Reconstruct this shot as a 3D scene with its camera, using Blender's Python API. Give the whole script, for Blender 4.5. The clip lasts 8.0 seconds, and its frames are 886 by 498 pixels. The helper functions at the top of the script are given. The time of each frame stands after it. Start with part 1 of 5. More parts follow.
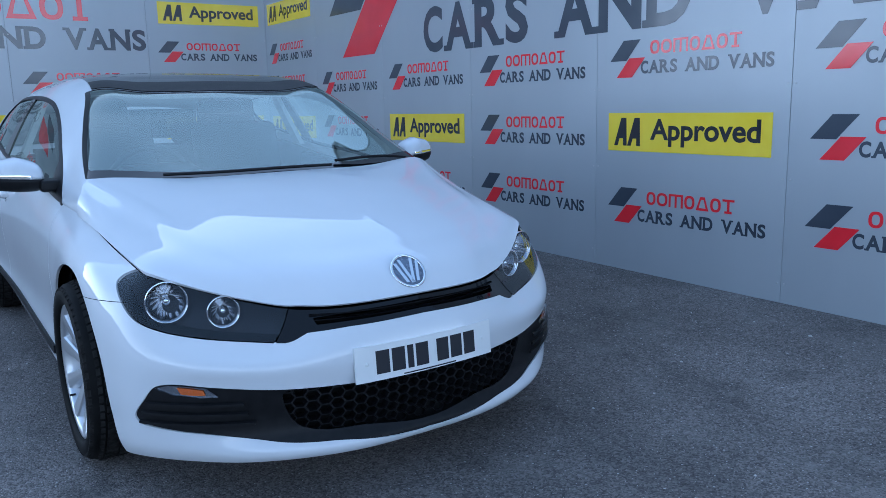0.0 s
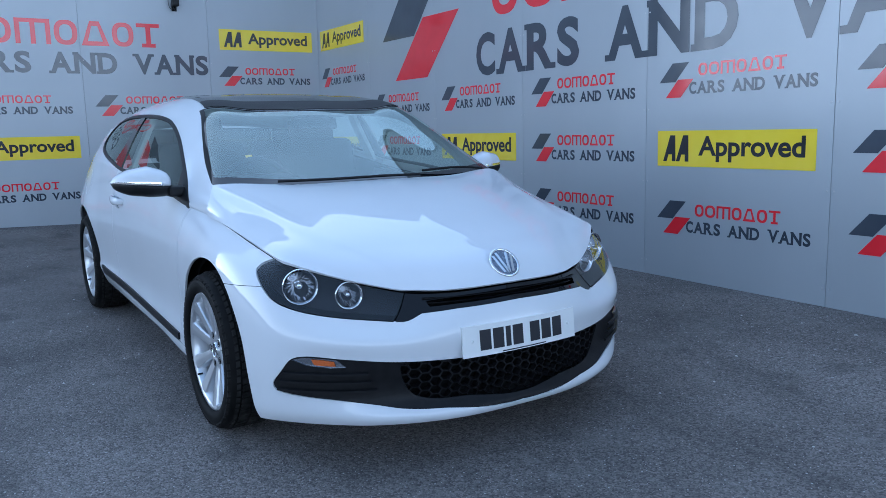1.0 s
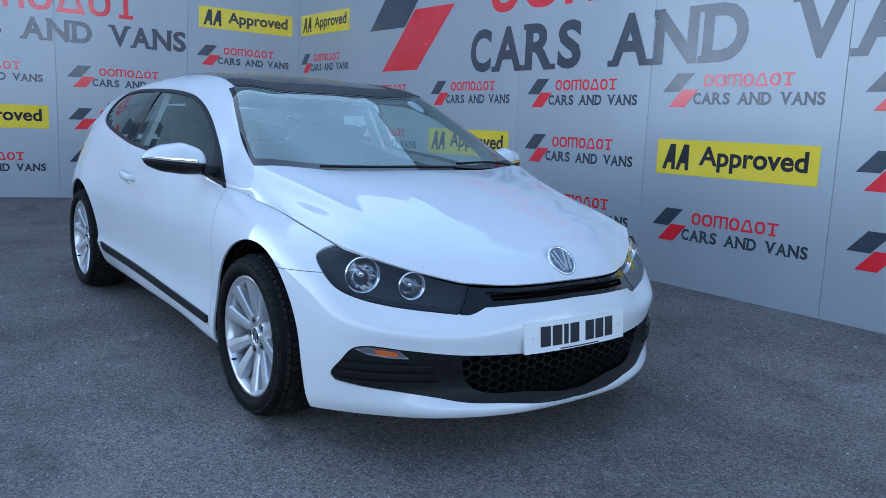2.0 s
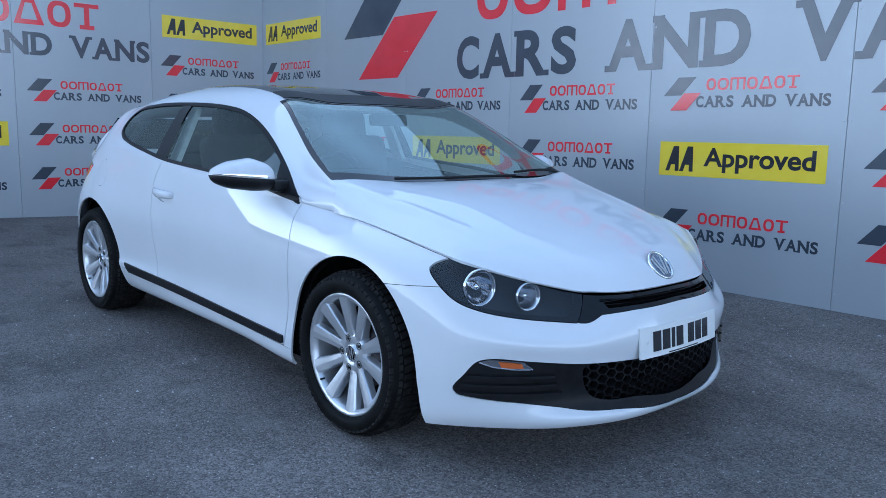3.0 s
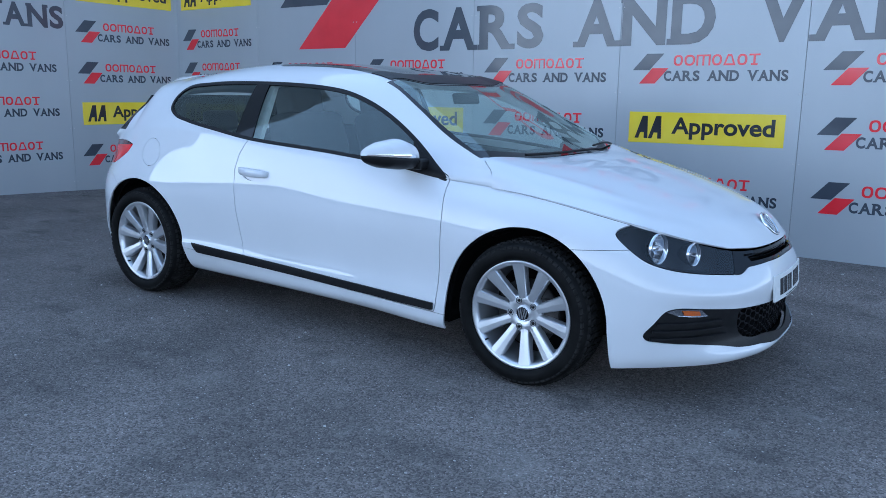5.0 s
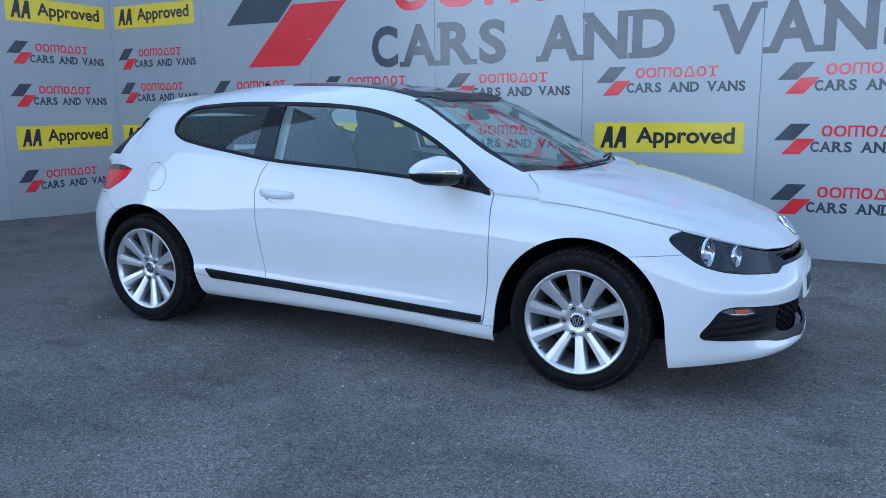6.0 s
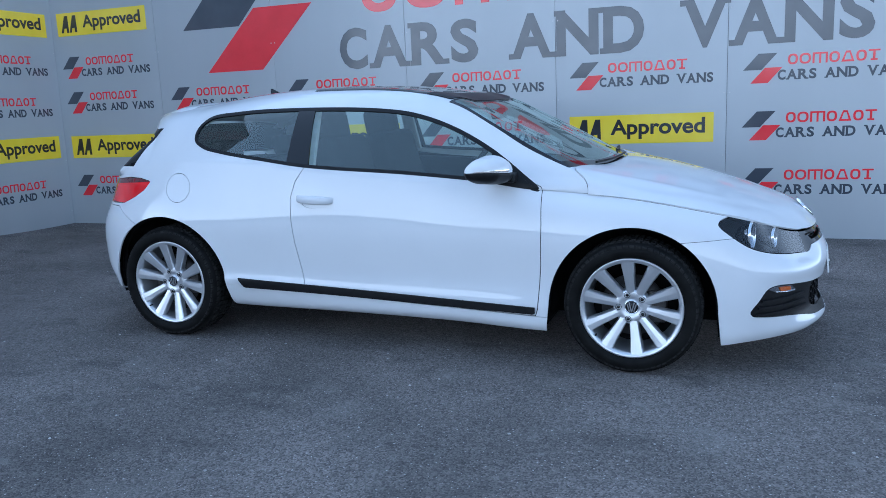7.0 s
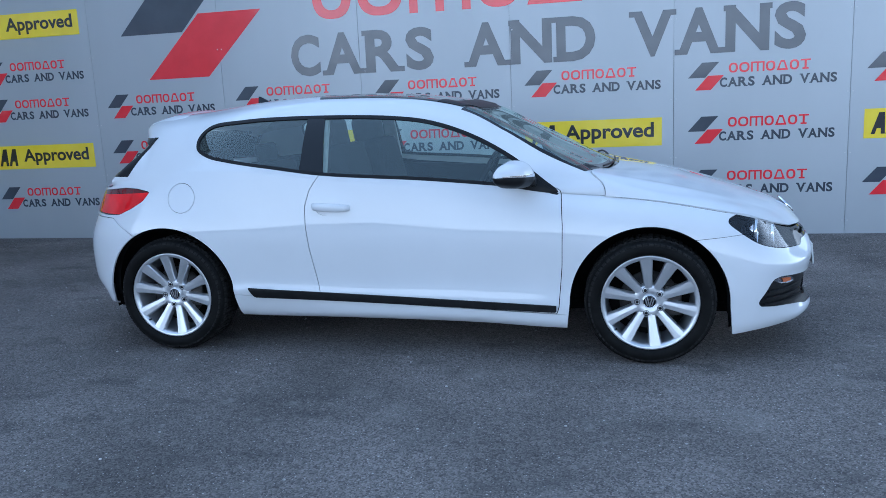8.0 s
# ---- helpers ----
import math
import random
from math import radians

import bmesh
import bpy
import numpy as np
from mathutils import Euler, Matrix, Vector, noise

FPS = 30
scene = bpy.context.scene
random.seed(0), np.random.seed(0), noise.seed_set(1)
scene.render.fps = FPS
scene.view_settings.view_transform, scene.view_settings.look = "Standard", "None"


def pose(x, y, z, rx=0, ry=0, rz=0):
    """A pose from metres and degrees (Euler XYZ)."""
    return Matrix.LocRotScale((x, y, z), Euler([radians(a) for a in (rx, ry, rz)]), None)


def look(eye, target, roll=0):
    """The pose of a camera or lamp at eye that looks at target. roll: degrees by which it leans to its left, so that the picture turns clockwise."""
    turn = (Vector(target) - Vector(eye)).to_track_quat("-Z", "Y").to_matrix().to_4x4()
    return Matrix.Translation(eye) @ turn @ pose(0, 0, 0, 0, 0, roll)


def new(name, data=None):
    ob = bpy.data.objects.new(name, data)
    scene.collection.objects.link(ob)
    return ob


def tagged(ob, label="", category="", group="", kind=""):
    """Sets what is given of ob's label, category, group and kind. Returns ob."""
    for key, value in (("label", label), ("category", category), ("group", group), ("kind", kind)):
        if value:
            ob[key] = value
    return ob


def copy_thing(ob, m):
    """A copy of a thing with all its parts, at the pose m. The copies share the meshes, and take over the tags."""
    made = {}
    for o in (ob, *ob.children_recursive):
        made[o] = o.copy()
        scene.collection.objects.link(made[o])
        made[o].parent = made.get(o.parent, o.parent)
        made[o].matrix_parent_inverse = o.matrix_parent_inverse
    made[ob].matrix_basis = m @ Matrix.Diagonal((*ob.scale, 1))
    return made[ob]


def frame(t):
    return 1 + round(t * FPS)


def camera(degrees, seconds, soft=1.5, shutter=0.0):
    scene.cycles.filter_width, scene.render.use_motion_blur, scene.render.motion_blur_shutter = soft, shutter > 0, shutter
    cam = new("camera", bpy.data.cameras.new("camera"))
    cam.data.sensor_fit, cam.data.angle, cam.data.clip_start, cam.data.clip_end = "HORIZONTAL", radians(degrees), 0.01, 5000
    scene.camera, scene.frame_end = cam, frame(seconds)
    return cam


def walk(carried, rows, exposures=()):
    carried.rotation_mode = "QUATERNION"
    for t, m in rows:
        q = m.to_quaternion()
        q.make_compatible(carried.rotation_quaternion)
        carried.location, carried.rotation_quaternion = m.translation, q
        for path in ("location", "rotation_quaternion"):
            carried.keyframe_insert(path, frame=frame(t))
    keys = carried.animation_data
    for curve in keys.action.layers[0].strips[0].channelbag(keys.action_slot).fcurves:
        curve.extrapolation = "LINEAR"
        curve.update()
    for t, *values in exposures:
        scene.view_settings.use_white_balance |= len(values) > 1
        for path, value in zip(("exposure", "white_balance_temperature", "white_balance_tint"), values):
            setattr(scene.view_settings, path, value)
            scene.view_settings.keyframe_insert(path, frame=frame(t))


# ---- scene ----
cam = camera(58.8, 8.0, soft=0.5)
PATH = [
    (0, (4.169, -1.323, 1.237), (2.553, -0.208, 0.852), -0.9),
    (0.5, (4.25, -1.568, 1.232), (2.597, -0.504, 0.863), -1.9),
    (1, (4.347, -1.744, 1.206), (2.687, -0.677, 0.881), -1.0),
    (1.5, (4.266, -1.914, 1.194), (2.647, -0.786, 0.864), 1.4),
    (3, (3.648, -2.59, 1.184), (2.198, -1.249, 0.87), 1.5),
    (3.5, (3.481, -2.91, 1.216), (2.117, -1.481, 0.901), 1.1),
    (4, (3.26, -3.168, 1.199), (1.95, -1.698, 0.848), 0.3),
    (4.5, (3.043, -3.433, 1.211), (1.835, -1.886, 0.829), 0.7),
    (4.7, (2.964, -3.574, 1.226), (1.802, -1.993, 0.834), 1.2),
    (5.8, (2.379, -4.041, 1.248), (1.434, -2.318, 0.879), 0.1),
    (6, (2.277, -4.132, 1.249), (1.388, -2.377, 0.888), 0.1),
    (6.5, (2.022, -4.366, 1.279), (1.243, -2.562, 0.91), -1.0),
    (7, (1.707, -4.481, 1.279), (1.022, -2.639, 0.908), -1.8),
    (7.5, (1.412, -4.623, 1.287), (0.867, -2.733, 0.929), -1.6),
    (8, (1.116, -4.752, 1.307), (0.691, -2.832, 0.942), -2.0),
]
walk(cam, [(t, look(eye, target, roll)) for t, eye, target, roll in PATH], exposures=[(0.0, 0.34, 4900, 8), (0.5, 0.40, 5000, 8), (1.0, 0.44, 5060, 8), (4.0, 0.47, 5020, 8), (6.0, 0.50, 5100, 8), (8.0, 0.51, 5130, 8)])

# ---- light: open shade under a hazy sky, the sun behind the tall building ----
SUN_UP, SUN_TURN = 32.0, 174.0      # elevation; direction the sun stands in, from +x towards +y
sun_way = Vector((math.cos(radians(SUN_TURN)) * math.cos(radians(SUN_UP)), math.sin(radians(SUN_TURN)) * math.cos(radians(SUN_UP)), math.sin(radians(SUN_UP))))
HAZE = 27.0                          # brightness of the hazy horizon
world = bpy.data.worlds.new("world")
scene.world = world
world.use_nodes = True
wn = world.node_tree
sky = wn.nodes.new("ShaderNodeTexSky")
sky.sky_type = "NISHITA"
sky.sun_disc = False
sky.dust_density = 3.0
sky.sun_elevation = radians(SUN_UP)
sky.sun_rotation = radians(90 - SUN_TURN)
# thin cloud: even overhead, thicker to the eye and whiter towards the horizon
wc = wn.nodes.new("ShaderNodeTexCoord")
wz = wn.nodes.new("ShaderNodeSeparateXYZ")
wn.links.new(wc.outputs["Generated"], wz.inputs[0])
glow = wn.nodes.new("ShaderNodeVectorMath")           # the cloud scatters forward, brightest towards the sun
glow.operation = "DOT_PRODUCT"
wn.links.new(wc.outputs["Generated"], glow.inputs[0])
glow.inputs[1].default_value = sun_way
ahead = wn.nodes.new("ShaderNodeMath")
ahead.operation = "MAXIMUM"
wn.links.new(glow.outputs["Value"], ahead.inputs[0])
ahead.inputs[1].default_value = 0.0
square = wn.nodes.new("ShaderNodeMath")
square.operation = "POWER"
wn.links.new(ahead.outputs[0], square.inputs[0])
square.inputs[1].default_value = 2.0
lobe = wn.nodes.new("ShaderNodeMath")
lobe.operation = "MULTIPLY_ADD"
wn.links.new(square.outputs[0], lobe.inputs[0])
lobe.inputs[1].default_value, lobe.inputs[2].default_value = 1.5, 0.8
haze = wn.nodes.new("ShaderNodeValToRGB")
haze.color_ramp.interpolation = "EASE"
haze.color_ramp.elements[0].position, haze.color_ramp.elements[0].color = 0.0, (HAZE, HAZE * 1.04, HAZE * 1.07, 1)
haze.color_ramp.elements[1].position, haze.color_ramp.elements[1].color = 0.45, (3.4, 4.4, 5.7, 1)
wn.links.new(wz.outputs["Z"], haze.inputs[0])
veil = wn.nodes.new("ShaderNodeMix")
veil.data_type = "RGBA"
veil.inputs[0].default_value = 0.6
wn.links.new(sky.outputs[0], veil.inputs[6])
lit = wn.nodes.new("ShaderNodeVectorMath")
lit.operation = "SCALE"
wn.links.new(haze.outputs[0], lit.inputs[0])
wn.links.new(lobe.outputs[0], lit.inputs["Scale"])
wn.links.new(lit.outputs[0], veil.inputs[7])
wn.links.new(veil.outputs[2], wn.nodes["Background"].inputs[0])
wn.nodes["Background"].inputs[1].default_value = 0.15
sun = new("sun", bpy.data.lights.new("sun", "SUN"))
sun.data.energy, sun.data.angle, sun.data.color = 3.0, radians(0.5), (1.0, 0.93, 0.82)
sun.matrix_world = look((0, 0, 30), Vector((0, 0, 30)) - sun_way)


# ---- materials ----
def material(name, colour=(0.5, 0.5, 0.5), rough=0.5, metal=0.0, **more):
    m = bpy.data.materials.new(name)
    m.use_nodes = True
    b = m.node_tree.nodes["Principled BSDF"]
    b.inputs["Base Color"].default_value = (*colour, 1)
    b.inputs["Roughness"].default_value = rough
    b.inputs["Metallic"].default_value = metal
    for key, value in more.items():
        b.inputs[key.replace("_", " ")].default_value = value
    return m


def wired(m):
    n = m.node_tree
    return n, n.nodes["Principled BSDF"]


def grain(m, scale, low, high, target="Base Color", detail=6.0, lo=0.35, hi=0.65, where="Object", stretch=(1, 1, 1)):
    """Noise between two values on one input."""
    n, b = wired(m)
    tc = n.nodes.new("ShaderNodeTexCoord")
    mp = n.nodes.new("ShaderNodeMapping")
    mp.inputs["Scale"].default_value = stretch
    no = n.nodes.new("ShaderNodeTexNoise")
    no.inputs["Scale"].default_value, no.inputs["Detail"].default_value = scale, detail
    ramp = n.nodes.new("ShaderNodeValToRGB")
    ramp.color_ramp.elements[0].position, ramp.color_ramp.elements[1].position = lo, hi
    three = lambda v: (*v, 1) if isinstance(v, tuple) else (v, v, v, 1)
    ramp.color_ramp.elements[0].color, ramp.color_ramp.elements[1].color = three(low), three(high)
    n.links.new(tc.outputs[where], mp.inputs[0])
    n.links.new(mp.outputs[0], no.inputs[0])
    n.links.new(no.outputs[0], ramp.inputs[0])
    if target:
        n.links.new(ramp.outputs[0], b.inputs[target])
    return ramp


def bumped(m, scale, strength, distance=0.002, where="Object"):
    n, b = wired(m)
    tc = n.nodes.new("ShaderNodeTexCoord")
    no = n.nodes.new("ShaderNodeTexNoise")
    no.inputs["Scale"].default_value, no.inputs["Detail"].default_value = scale, 5
    bu = n.nodes.new("ShaderNodeBump")
    bu.inputs["Strength"].default_value, bu.inputs["Distance"].default_value = strength, distance
    n.links.new(tc.outputs[where], no.inputs[0])
    n.links.new(no.outputs[0], bu.inputs["Height"])
    n.links.new(bu.outputs[0], b.inputs["Normal"])


def mix(m, a, b2, fac, kind="MIX", target="Base Color"):
    n, b = wired(m)
    x = n.nodes.new("ShaderNodeMix")
    x.data_type, x.blend_type = "RGBA", kind
    for value, slot in ((fac, 0), (a, 6), (b2, 7)):
        if hasattr(value, "outputs"):
            n.links.new(value.outputs[0], x.inputs[slot])
        elif isinstance(value, (int, float)):
            x.inputs[slot].default_value = value if slot == 0 else (value, value, value, 1)
        else:
            x.inputs[slot].default_value = (*value, 1)
    if target:
        n.links.new(x.outputs[2], b.inputs[target])
    class Out:
        outputs = [x.outputs[2]]
    return Out


TARMAC = material("tarmac", (0.05, 0.05, 0.055), 0.85)
def pebbles(m, scale, low, high):
    """Cells of random brightness, as stones in a binder."""
    n, b = wired(m)
    tc = n.nodes.new("ShaderNodeTexCoord")
    vo = n.nodes.new("ShaderNodeTexVoronoi")
    vo.inputs["Scale"].default_value = scale
    ramp = n.nodes.new("ShaderNodeValToRGB")
    ramp.color_ramp.elements[0].color, ramp.color_ramp.elements[1].color = (*low, 1), (*high, 1)
    ramp.color_ramp.elements[0].position, ramp.color_ramp.elements[1].position = 0.15, 0.95
    n.links.new(tc.outputs["Object"], vo.inputs["Vector"])
    n.links.new(vo.outputs["Color"], ramp.inputs[0])
    bu = n.nodes.new("ShaderNodeBump")
    bu.invert = True
    bu.inputs["Strength"].default_value, bu.inputs["Distance"].default_value = 0.6, 0.004
    n.links.new(vo.outputs["Distance"], bu.inputs["Height"])
    n.links.new(bu.outputs[0], b.inputs["Normal"])
    return ramp


stones = pebbles(TARMAC, 150, (0.064, 0.056, 0.051), (0.230, 0.205, 0.187))
patch = grain(TARMAC, 0.9, 0.72, 1.5, None, 8, 0.32, 0.70)
mottle = grain(TARMAC, 34, 0.88, 1.12, None, 8, 0.35, 0.65)
pits = grain(TARMAC, 110, 0.0, 0.8, None, 3, 0.66, 0.71)
dust = grain(TARMAC, 2.3, 0.0, 0.5, None, 12, 0.56, 0.80)
scuff = grain(TARMAC, 9, 0.0, 0.55, None, 12, 0.62, 0.74)
grit = grain(TARMAC, 95, 0.0, 1.0, None, 0, 0.775, 0.79)
stain = grain(TARMAC, 2.4, 0.0, 0.5, None, 15, 0.57, 0.72, stretch=(1, 1.6, 1))
c1 = mix(TARMAC, stones, patch, 1.0, "MULTIPLY", None)
c2 = mix(TARMAC, c1, mottle, 1.0, "MULTIPLY", None)
c2 = mix(TARMAC, c2, (0.018, 0.017, 0.016), pits, "MIX", None)
c3 = mix(TARMAC, c2, (0.24, 0.225, 0.205), dust, "MIX", None)
c3 = mix(TARMAC, c3, (0.26, 0.245, 0.225), scuff, "MIX", None)
c4 = mix(TARMAC, c3, (0.025, 0.024, 0.023), stain, "MIX", None)
mix(TARMAC, c4, (0.46, 0.44, 0.42), grit)

PANEL = material("silver_grey_panel", (0.42, 0.44, 0.46), 0.3, 0.14, Specular_IOR_Level=0.6)
grain(PANEL, 1.2, (0.435, 0.455, 0.47), (0.475, 0.495, 0.51), stretch=(1, 1, 0.3))
grain(PANEL, 3.0, 0.30, 0.36, "Roughness", lo=0.2, hi=0.8)
BACKING = material("grey_backing", (0.16, 0.165, 0.17), 0.7)
YELLOW = material("yellow_vinyl", (0.85, 0.68, 0.03), 0.12, Specular_IOR_Level=0.7)
grain(YELLOW, 5, (0.93, 0.69, 0.03), (0.97, 0.74, 0.05))
INK = material("slate_vinyl", (0.055, 0.065, 0.085), 0.1, Specular_IOR_Level=0.7)
grain(INK, 4, (0.05, 0.06, 0.078), (0.065, 0.075, 0.095))
grain(INK, 9, 0.10, 0.17, "Roughness")
RED = material("red_vinyl", (0.82, 0.028, 0.04), 0.1, Specular_IOR_Level=0.7)
grain(RED, 4, (0.78, 0.024, 0.036), (0.86, 0.03, 0.046))
grain(RED, 9, 0.07, 0.13, "Roughness")
BLACKINK = material("black_vinyl", (0.03, 0.03, 0.035), 0.12, Specular_IOR_Level=0.7)
STEEL = material("galvanised_steel", (0.6, 0.6, 0.6), 0.4, 1.0)

PAINT = material("white_car_paint", (0.73, 0.74, 0.75), 0.45, 0.0, Coat_Weight=1.0, Coat_Roughness=0.012, Coat_IOR=1.56, Specular_IOR_Level=0.1)
grain(PAINT, 3, (0.675, 0.685, 0.70), (0.695, 0.705, 0.72))
GLOSS = material("black_gloss_plastic", (0.004, 0.004, 0.005), 0.05, 0.0, Specular_IOR_Level=0.4)
grain(GLOSS, 20, 0.03, 0.07, "Roughness")
MATT = material("black_grained_plastic", (0.012, 0.012, 0.013), 0.42, 0.0, Specular_IOR_Level=0.2)
grain(MATT, 30, (0.008, 0.008, 0.009), (0.012, 0.012, 0.013))
bumped(MATT, 900, 0.25, 0.0006)
VOID = material("dark_inner_lining", (0.012, 0.012, 0.013), 0.9, 0.0, Specular_IOR_Level=0.08)
grain(VOID, 9, 0.004, 0.010)
RUBBER = material("tyre_rubber", (0.006, 0.006, 0.006), 0.6, 0.0, Specular_IOR_Level=0.1)
grain(RUBBER, 14, (0.004, 0.004, 0.004), (0.009, 0.009, 0.0086))
bumped(RUBBER, 200, 0.2, 0.001)
# tyre rubber made paler, so that the tread blocks look lit
TREAD = material("lit_tread_rubber", (0.02, 0.019, 0.018), 0.85, 0.0, Specular_IOR_Level=0.1)
grain(TREAD, 30, (0.012, 0.0115, 0.011), (0.028, 0.0265, 0.025))
ALLOY = material("silver_alloy", (0.66, 0.67, 0.69), 0.33, 0.8, Coat_Weight=0.6, Coat_Roughness=0.08)
grain(ALLOY, 12, 0.30, 0.42, "Roughness")
CHROME = material("chrome", (0.85, 0.86, 0.88), 0.06, 1.0)
grain(CHROME, 30, 0.04, 0.09, "Roughness")
SATIN = material("dull_blue_grey_enamel", (0.16, 0.19, 0.25), 0.25, 0.3)
grain(SATIN, 60, 0.2, 0.32, "Roughness")
IRON = material("brake_iron", (0.12, 0.11, 0.105), 0.5, 0.7)
grain(IRON, 22, (0.03, 0.027, 0.026), (0.07, 0.064, 0.06))
FABRIC = material("charcoal_seat_cloth", (0.035, 0.036, 0.04), 0.9)
grain(FABRIC, 40, (0.018, 0.019, 0.021), (0.034, 0.034, 0.038))
BEIGE = material("pale_grey_headlining", (0.52, 0.52, 0.50), 0.85)
grain(BEIGE, 25, (0.48, 0.48, 0.46), (0.56, 0.56, 0.54))
WHITEPLATE = material("white_reflective_plate", (0.78, 0.78, 0.76), 0.3)
AMBER = material("amber_lens", (0.6, 0.13, 0.02), 0.15)
TAIL = material("red_tail_lens", (0.4, 0.006, 0.01), 0.06, 0.0, Coat_Weight=0.4, Specular_IOR_Level=0.3)
TAIL_DARK = material("dark_red_lens", (0.10, 0.002, 0.004), 0.06, 0.0, Coat_Weight=0.6)
grain(TAIL, 5, (0.55, 0.003, 0.006), (0.90, 0.006, 0.012), lo=0.3, hi=0.6)


def glass(name, tint, rough=0.0, skin=0.09, hue=(0.86, 1.0, 0.97), rise=5.0):
    """A thin pane: clear with a mirror skin that grows at grazing angles."""
    m = bpy.data.materials.new(name)
    m.use_nodes = True
    n = m.node_tree
    n.nodes.remove(n.nodes["Principled BSDF"])
    see = n.nodes.new("ShaderNodeBsdfTransparent")
    see.inputs[0].default_value = (*tint, 1)
    shine = n.nodes.new("ShaderNodeBsdfGlossy")
    shine.inputs["Roughness"].default_value = rough
    shine.inputs["Color"].default_value = (*hue, 1)
    lw = n.nodes.new("ShaderNodeLayerWeight")
    lw.inputs[0].default_value = 0.5
    power = n.nodes.new("ShaderNodeMath")
    power.operation = "POWER"
    power.inputs[1].default_value = rise
    fre = n.nodes.new("ShaderNodeMath")    # both faces of the pane
    fre.operation = "MULTIPLY_ADD"
    fre.inputs[1].default_value, fre.inputs[2].default_value = 1.0 - skin, skin
    n.links.new(lw.outputs["Facing"], power.inputs[0])
    n.links.new(power.outputs[0], fre.inputs[0])
    mx = n.nodes.new("ShaderNodeMixShader")
    n.links.new(fre.outputs[0], mx.inputs[0])
    n.links.new(see.outputs[0], mx.inputs[1])
    n.links.new(shine.outputs[0], mx.inputs[2])
    n.links.new(mx.outputs[0], n.nodes["Material Output"].inputs[0])
    return m


def hazed(m, share, colour):
    """A thin pale film on a pane, painting in the haze of its reflections."""
    n = m.node_tree
    out = n.nodes["Material Output"]
    shader = out.inputs[0].links[0].from_socket
    film = n.nodes.new("ShaderNodeBsdfDiffuse")
    film.inputs[0].default_value = (*colour, 1)
    no = n.nodes.new("ShaderNodeTexNoise")
    no.inputs["Scale"].default_value, no.inputs["Detail"].default_value = 3.0, 6.0
    mp = n.nodes.new("ShaderNodeMapRange")
    mp.inputs["From Min"].default_value, mp.inputs["From Max"].default_value = 0.3, 0.7
    mp.inputs["To Min"].default_value, mp.inputs["To Max"].default_value = share * 0.7, share * 1.3
    mx = n.nodes.new("ShaderNodeMixShader")
    n.links.new(no.outputs[0], mp.inputs[0])
    n.links.new(mp.outputs[0], mx.inputs[0])
    n.links.new(shader, mx.inputs[1])
    n.links.new(film.outputs[0], mx.inputs[2])
    n.links.new(mx.outputs[0], out.inputs[0])
    return m


# the screen's pale film stands in for milky reflected light
SCREEN = hazed(glass("windscreen_glass", (0.78, 0.87, 0.85), 0.0, 0.14), 0.022, (0.60, 0.70, 0.69))
PANE = glass("car_window_glass", (0.84, 0.94, 0.91), 0.0, 0.095, (0.90, 1.0, 0.97))
LENS = glass("clear_lamp_lens", (0.95, 0.96, 0.98), 0.0, 0.05, (0.95, 0.97, 1.0), 4.4)
HOUSING = material("dark_lamp_housing", (0.010, 0.010, 0.011), 0.35, 0.0, Specular_IOR_Level=0.3)
grain(HOUSING, 12, 0.30, 0.42, "Roughness")
TINTED = glass("tinted_glass", (0.22, 0.25, 0.25), 0.0, 0.06, (1.0, 1.0, 1.0))


# ---- building helpers ----
def part(name, bm, mat, parent=None, label="", smooth=False):
    """Links a bmesh as one mesh object, under a thing or a part if given."""
    me = bpy.data.meshes.new(name)
    bm.to_mesh(me)
    bm.free()
    return finish(name, me, mat, parent, label, smooth)


def finish(name, me, mat, parent=None, label="", smooth=False):
    me.materials.append(mat)
    if smooth:
        me.polygons.foreach_set("use_smooth", [True] * len(me.polygons))
    ob = new(name, me)
    ob.parent = parent
    if label:
        tagged(ob, label)
    return ob


def solid(name, verts, faces, mat, parent=None, label="", smooth=False):
    me = bpy.data.meshes.new(name)
    me.from_pydata([tuple(map(float, v)) for v in verts], [], [tuple(f) for f in faces])
    me.validate()
    return finish(name, me, mat, parent, label, smooth)


def box(bm, x0, x1, y0, y1, z0, z1, bevel=0.0):
    r = bmesh.ops.create_cube(bm, size=1.0, matrix=Matrix.LocRotScale(((x0 + x1) / 2, (y0 + y1) / 2, (z0 + z1) / 2), None, (x1 - x0, y1 - y0, z1 - z0)))
    if bevel:
        es = list({e for v in r["verts"] for e in v.link_edges})
        bmesh.ops.bevel(bm, geom=es, offset=bevel, segments=2, profile=0.5, affect="EDGES")
    return bm


def plate(bm, pts, depth, place=None):
    """A flat polygon in x, z (facing -y), given depth."""
    place = place or Matrix()
    front = [bm.verts.new(place @ Vector((x, 0, z))) for x, z in pts]
    back = [bm.verts.new(place @ Vector((x, depth, z))) for x, z in pts]
    n = len(pts)
    bm.faces.new(front)
    bm.faces.new(back[::-1])
    for i in range(n):
        bm.faces.new((front[i], back[i], back[(i + 1) % n], front[(i + 1) % n]))
    return bm


